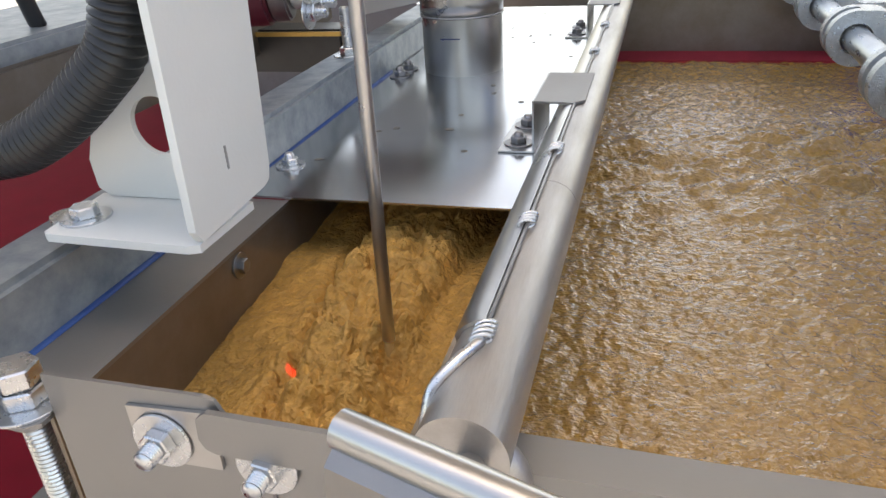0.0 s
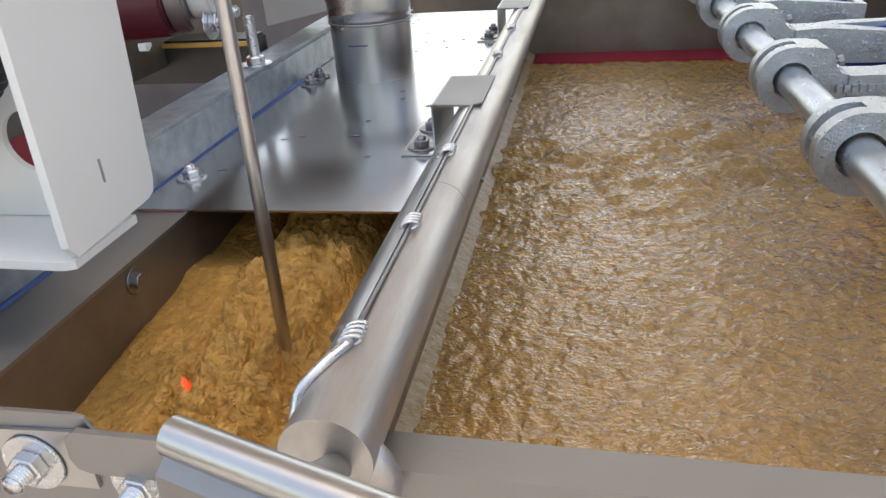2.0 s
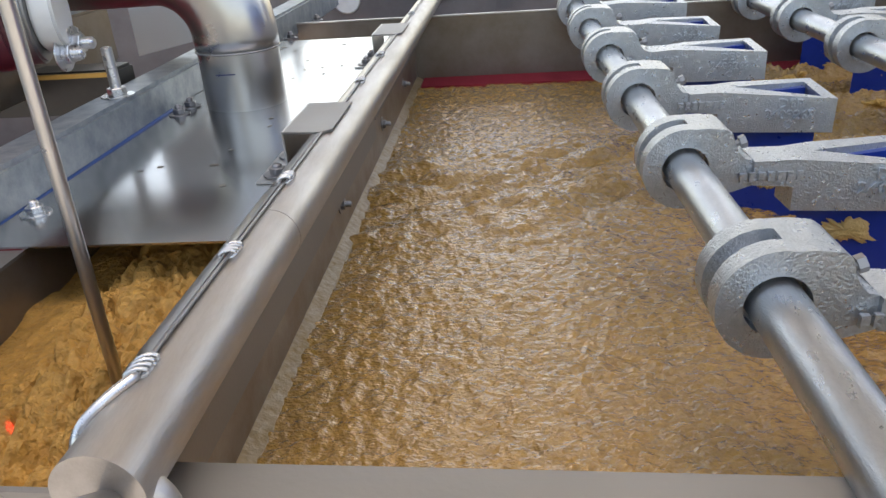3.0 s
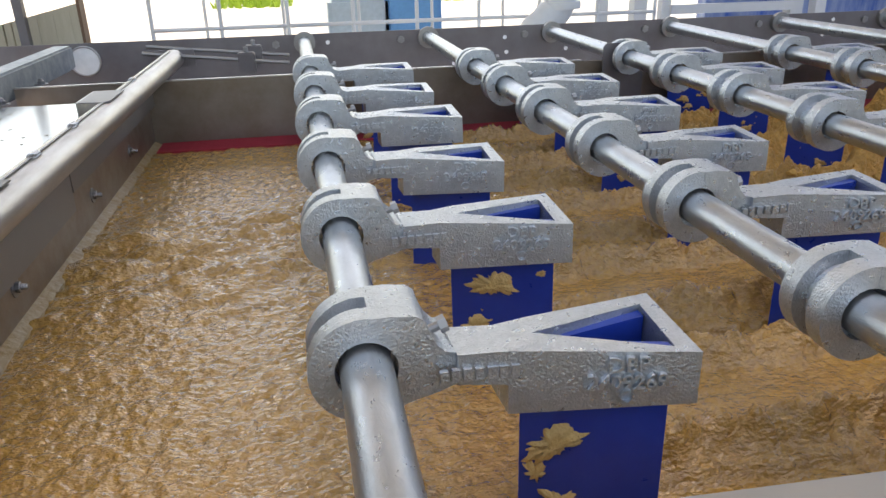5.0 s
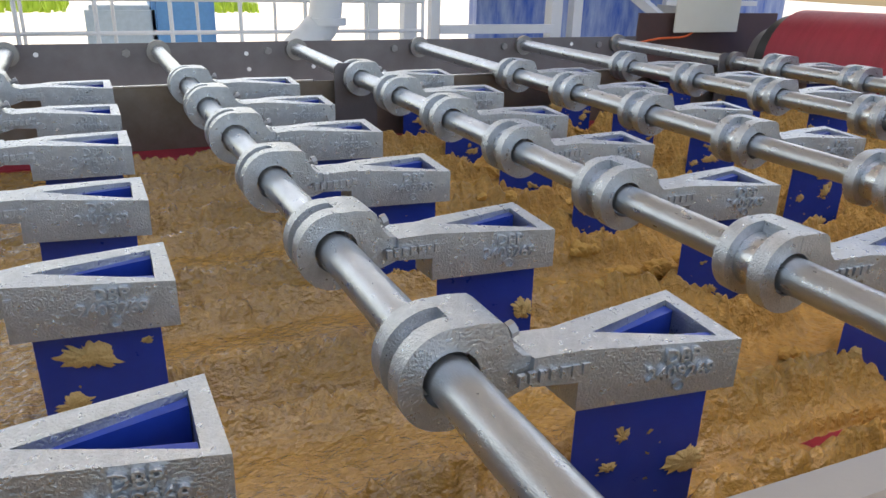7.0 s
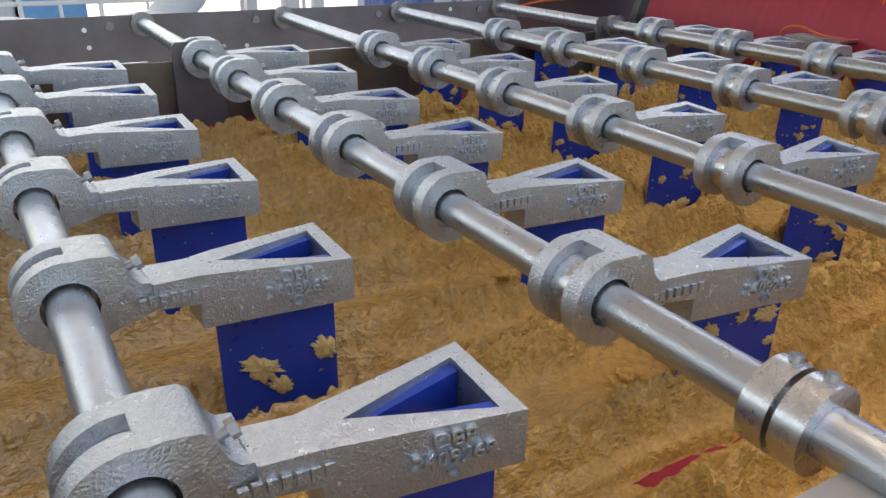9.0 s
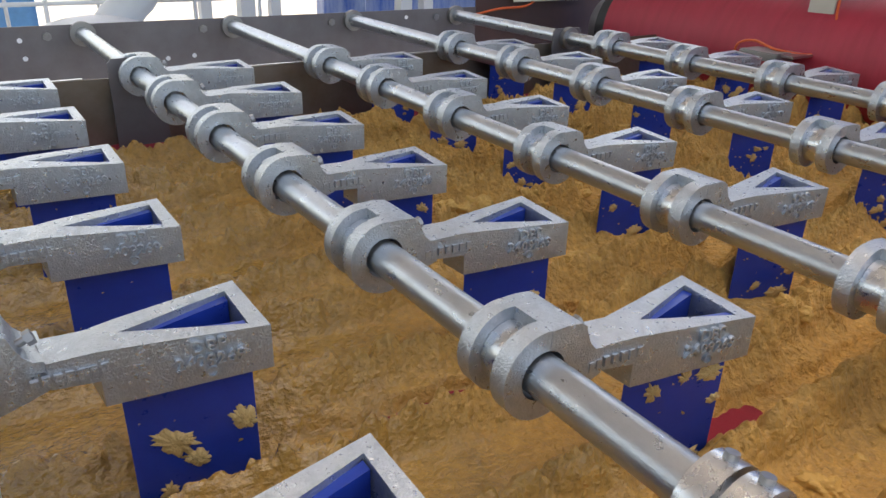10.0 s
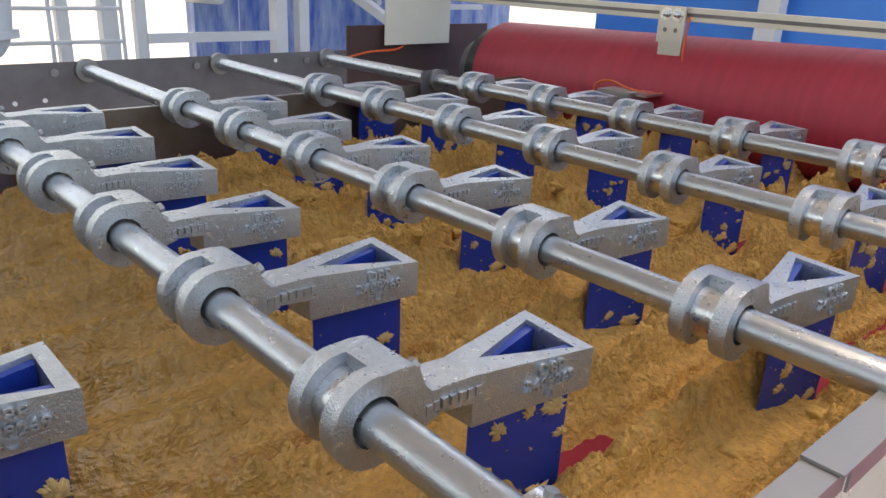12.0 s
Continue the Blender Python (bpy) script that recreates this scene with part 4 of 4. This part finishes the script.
for z in (0.02, 0.235, 0.37, 0.52):
    part("bar", smooth_by_angle(rod((-0.62, 3.3, z), (1.70, 3.3, z), 0.009, 8)), WPAINT, cage)
for i in range(5):
    part("bar", smooth_by_angle(rod((-0.50 + i * 0.42, 4.2, -0.6), (-0.50 + i * 0.42, 4.2, 0.62), 0.009, 8)), WPAINT, cage)
tank = thing("pale_tank", "pale plastic tank with rounded shoulders", "tank")
for x, w in ((0.45, 0.34), (0.95, 0.30)):
    bm = bmesh.new()
    bmesh.ops.create_uvsphere(bm, u_segments=32, v_segments=16, radius=1, matrix=Matrix.Translation((x, 3.0, 0.05)) @ Matrix.Diagonal((w, 0.3, 0.17, 1)))
    part("shoulder", smooth_by_angle(bm, 60), WPAINT, tank)
part("body", box(0.1, 1.3, 2.8, 3.2, -0.8, 0.10, 0.03), WPAINT, tank)
pp = thing("duct_pipe", "pale grey duct pipe with elbow", "pipe")
part("pipe", smooth_by_angle(sweep(curve([(0.98, 3.1, 0.0), (1.02, 3.1, 0.16), (1.10, 3.1, 0.24), (1.16, 3.1, 0.36), (1.16, 3.1, 0.9)], 8), 0.07, 24)), WPAINT, pp)
part("collar", smooth_by_angle(rod((1.16, 3.1, 0.28), (1.16, 3.1, 0.31), 0.085, 24)), WPAINT, pp)
bt = thing("blue_tub", "light blue plastic tub in the yard", "tub")
part("tub", box(0.6, 1.0, 5.2, 5.6, -0.6, 0.30, 0.03), mat("light_blue", (0.10, 0.32, 0.62), 0.45), bt)
part("lid", box(0.2, 0.62, 5.2, 5.6, -0.6, 0.24, 0.03), mat("grey_blue", (0.45, 0.55, 0.62), 0.5), bt)
bm = bmesh.new()
r2 = random.Random(5)
for i in range(700):
    c = Vector((r2.choice((r2.uniform(-2.0, -0.2), r2.uniform(2.0, 4.0))), r2.uniform(18.0, 21.5), -0.62))
    a, hgt = r2.uniform(0, 6.28), r2.uniform(0.10, 0.35)
    side = Vector((math.cos(a), math.sin(a), 0)) * 0.05
    v = [bm.verts.new(q) for q in (c - side, c + side, c + Vector((r2.uniform(-0.1, 0.1), r2.uniform(-0.1, 0.1), hgt)))]
    bm.faces.new(v)
tagged(part("grass", bm, mat("grass_green", (0.30, 0.44, 0.03), 0.7, 0, (0.18, 0.30, 0.02), 3, 0.8)), "strip of bright green grass beyond the yard", "grass", kind="stuff")
fence = thing("board_fence", "pale weathered board fence with a sloping top beyond the plate", "fence")
BOARD = mat("weathered_board", (0.50, 0.45, 0.34), 0.8, 0, (0.40, 0.35, 0.25), 8, 0.7, 0.001, 90, stretch=(4, 4, 0.6), by_object=True)
for i in range(22):
    x = -1.31 + 0.0268 * i
    t = (x + 1.29) / 0.57
    part("board", prism([(x, -1.25), (x + (0.0215 if 3 < i < 14 else 0.0265), -1.25), (x + (0.0215 if 3 < i < 14 else 0.0265), 0.256 + 0.14 * t + 0.005), (x, 0.255 + 0.14 * t)], 2.60 + 0.002 * (i % 2), 2.62, axis='y'), BOARD, fence)
part("rail", prism([(-1.32, 0.212), (-0.73, 0.352), (-0.73, 0.392), (-1.32, 0.252)], 2.622, 2.64, axis='y'), BOARD, fence)
part("end_post", box(-0.722, -0.712, 2.60, 2.66, -1.25, 0.46), mat("brown_post", (0.16, 0.09, 0.05), 0.6), fence, "dark brown end post")
st = thing("dark_stanchion", "dark steel stanchion in front of the fence", "post")
part("shaft", prism([(-0.862, -1.25), (-0.834, -1.25), (-0.872, 0.60), (-0.900, 0.60)], 2.52, 2.55, axis='y'), DARK, st)

fr = thing("post_frame", "white steel posts and braces of the hall frame", "frame")
for x, w in ((1.52, 0.05), (1.72, 0.07), (1.86, 0.05), (2.60, 0.07), (2.74, 0.06), (3.60, 0.06)):
    part("post", box(x - w / 2, x + w / 2, 3.5, 3.5 + w, -1.25, 3.4), WPAINT, fr)
part("brace", smooth_by_angle(rod((2.76, 3.52, 0.62), (3.45, 3.52, 0.22), 0.035, 4)), WPAINT, fr)
part("crossbar", box(1.88, 2.58, 3.48, 3.52, 0.20, 0.245), WPAINT, fr)
mc = thing("blue_press", "blue painted press machine streaked with dried sludge", "machine")
part("side_plate", box(2.62, 4.9, 4.0, 4.05, -1.2, 1.6), BLUEP, mc)
part("column", box(2.30, 2.56, 3.9, 4.0, -1.2, 1.6), BLUEP, mc)
part("drum_end", smooth_by_angle(rod((3.7, 3.96, 0.72), (3.7, 4.0, 0.72), 0.42, 40)), BLUEP, mc)
for i in range(10):
    a = 2 * math.pi * i / 10
    part("bolt", smooth_by_angle(rod((3.7 + 0.37 * math.cos(a), 3.94, 0.72 + 0.37 * math.sin(a)), (3.7 + 0.37 * math.cos(a), 3.96, 0.72 + 0.37 * math.sin(a)), 0.022, 6)), WPAINT, mc)
part("outlet", smooth_by_angle(ring(0.035, 0.055, -0.12, 0.12, 24)), WPAINT, mc, "white pipe outlet", pose(2.30, 3.78, 0.42, 0, 0, 15))
# cream disc in the pipe's mouth, coloured to pass for inner shade
part("outlet_shadow", smooth_by_angle(rod((2.33, 3.70, 0.42), (2.33, 3.71, 0.42), 0.034, 20)), CREAM, mc)
part("crossbar", box(3.45, 4.2, 3.6, 3.64, 0.345, 0.375), WPAINT, mc)
part("box", box(3.55, 3.75, 3.6, 3.8, 0.1, 0.34), CREAM, mc)
bl = thing("blue_container", "bright blue container beyond the roller", "container")
part("wall", box(5.2, 5.25, -1.5, 3.4, -1.2, 2.2), mat("container_blue", (0.02, 0.17, 0.60), 0.45, 0, (0.03, 0.26, 0.75), 1.2, 0.6), bl)
part("post", box(5.0, 5.1, 1.95, 2.08, -1.2, 2.2), WPAINT, bl)

# ---- what moves ----
SPEED = 0.068
CLUMPS = []


def clump(seed):
    """A crumbly clod of sludge."""
    rng = random.Random(seed)
    bm = bmesh.new()
    r = rng.uniform(0.005, 0.0125)
    long = rng.uniform(1.2, 2.2)
    for v in bmesh.ops.create_icosphere(bm, subdivisions=4, radius=r)["verts"]:
        n = v.co.normalized()
        q = Vector((v.co.x * long, v.co.y, v.co.z * 0.8))
        v.co = q + n * r * (0.75 * noise.noise(q * 70 + Vector((seed, 0, 0))) + 0.45 * noise.noise(q * 190) + 0.2 * noise.noise(q * 480))
    finish(bm, 0, smooth=True)
    me = bpy.data.meshes.new("clod")
    bm.to_mesh(me)
    bm.free()
    me.materials.append(CLOD)
    return me


CLOD = mat("sludge_clod", (0.64, 0.375, 0.10), 0.7, 0, (0.52, 0.29, 0.075), 130, 0.7, 0.0015, 420, 0.1)
CLODS = [clump(i) for i in range(10)]
rng = random.Random(77)
for i in range(230):
    o = tagged(new("sludge_clod", rng.choice(CLODS)), "crumbly tan clod of sludge riding on the belt", "clod", "clods on the belt")
    x0, y0 = rng.uniform(0.22, 1.46), rng.uniform(0.13, 1.36)
    rows = []
    for j in range(25):
        t = j * 0.5
        x, y = x0 + SPEED * t, y0
        for s in SHAFTS:
            w = min(1.0, max(0.0, (x - (s[0] + 0.05)) / 0.07))
            w = w * w * (3 - 2 * w)
            y = y + (push(y, s) - y) * w
        rows.append((t, x, y))
    xs = np.array([[r[1] for r in rows]])
    ys = np.array([[r[2] for r in rows]])
    zs = bed_height(xs, ys)[0]
    # a clod rides level: the mean height on its way, sunk a little
    zs = np.convolve(np.r_[zs[0], zs[0], zs, zs[-1], zs[-1]], np.ones(5) / 5, "valid")
    deep = np.array([0.010 if r[1] < 0.35 else 0.002 for r in rows])
    CLUMPS.append((o, [(r[0], pose(r[1], r[2], float(z - d_), 0, 0, (i * 47) % 360)) for r, z, d_ in zip(rows, zs, deep)]))


def motions():
    for o, rows in CLUMPS:
        walk(o, rows)
    turn = math.degrees(SPEED / 0.17)
    walk(DRUM, [(t, DRUM_POSE @ pose(0, 0, 0, 0, turn * t, 0)) for t in range(13)])


motions()
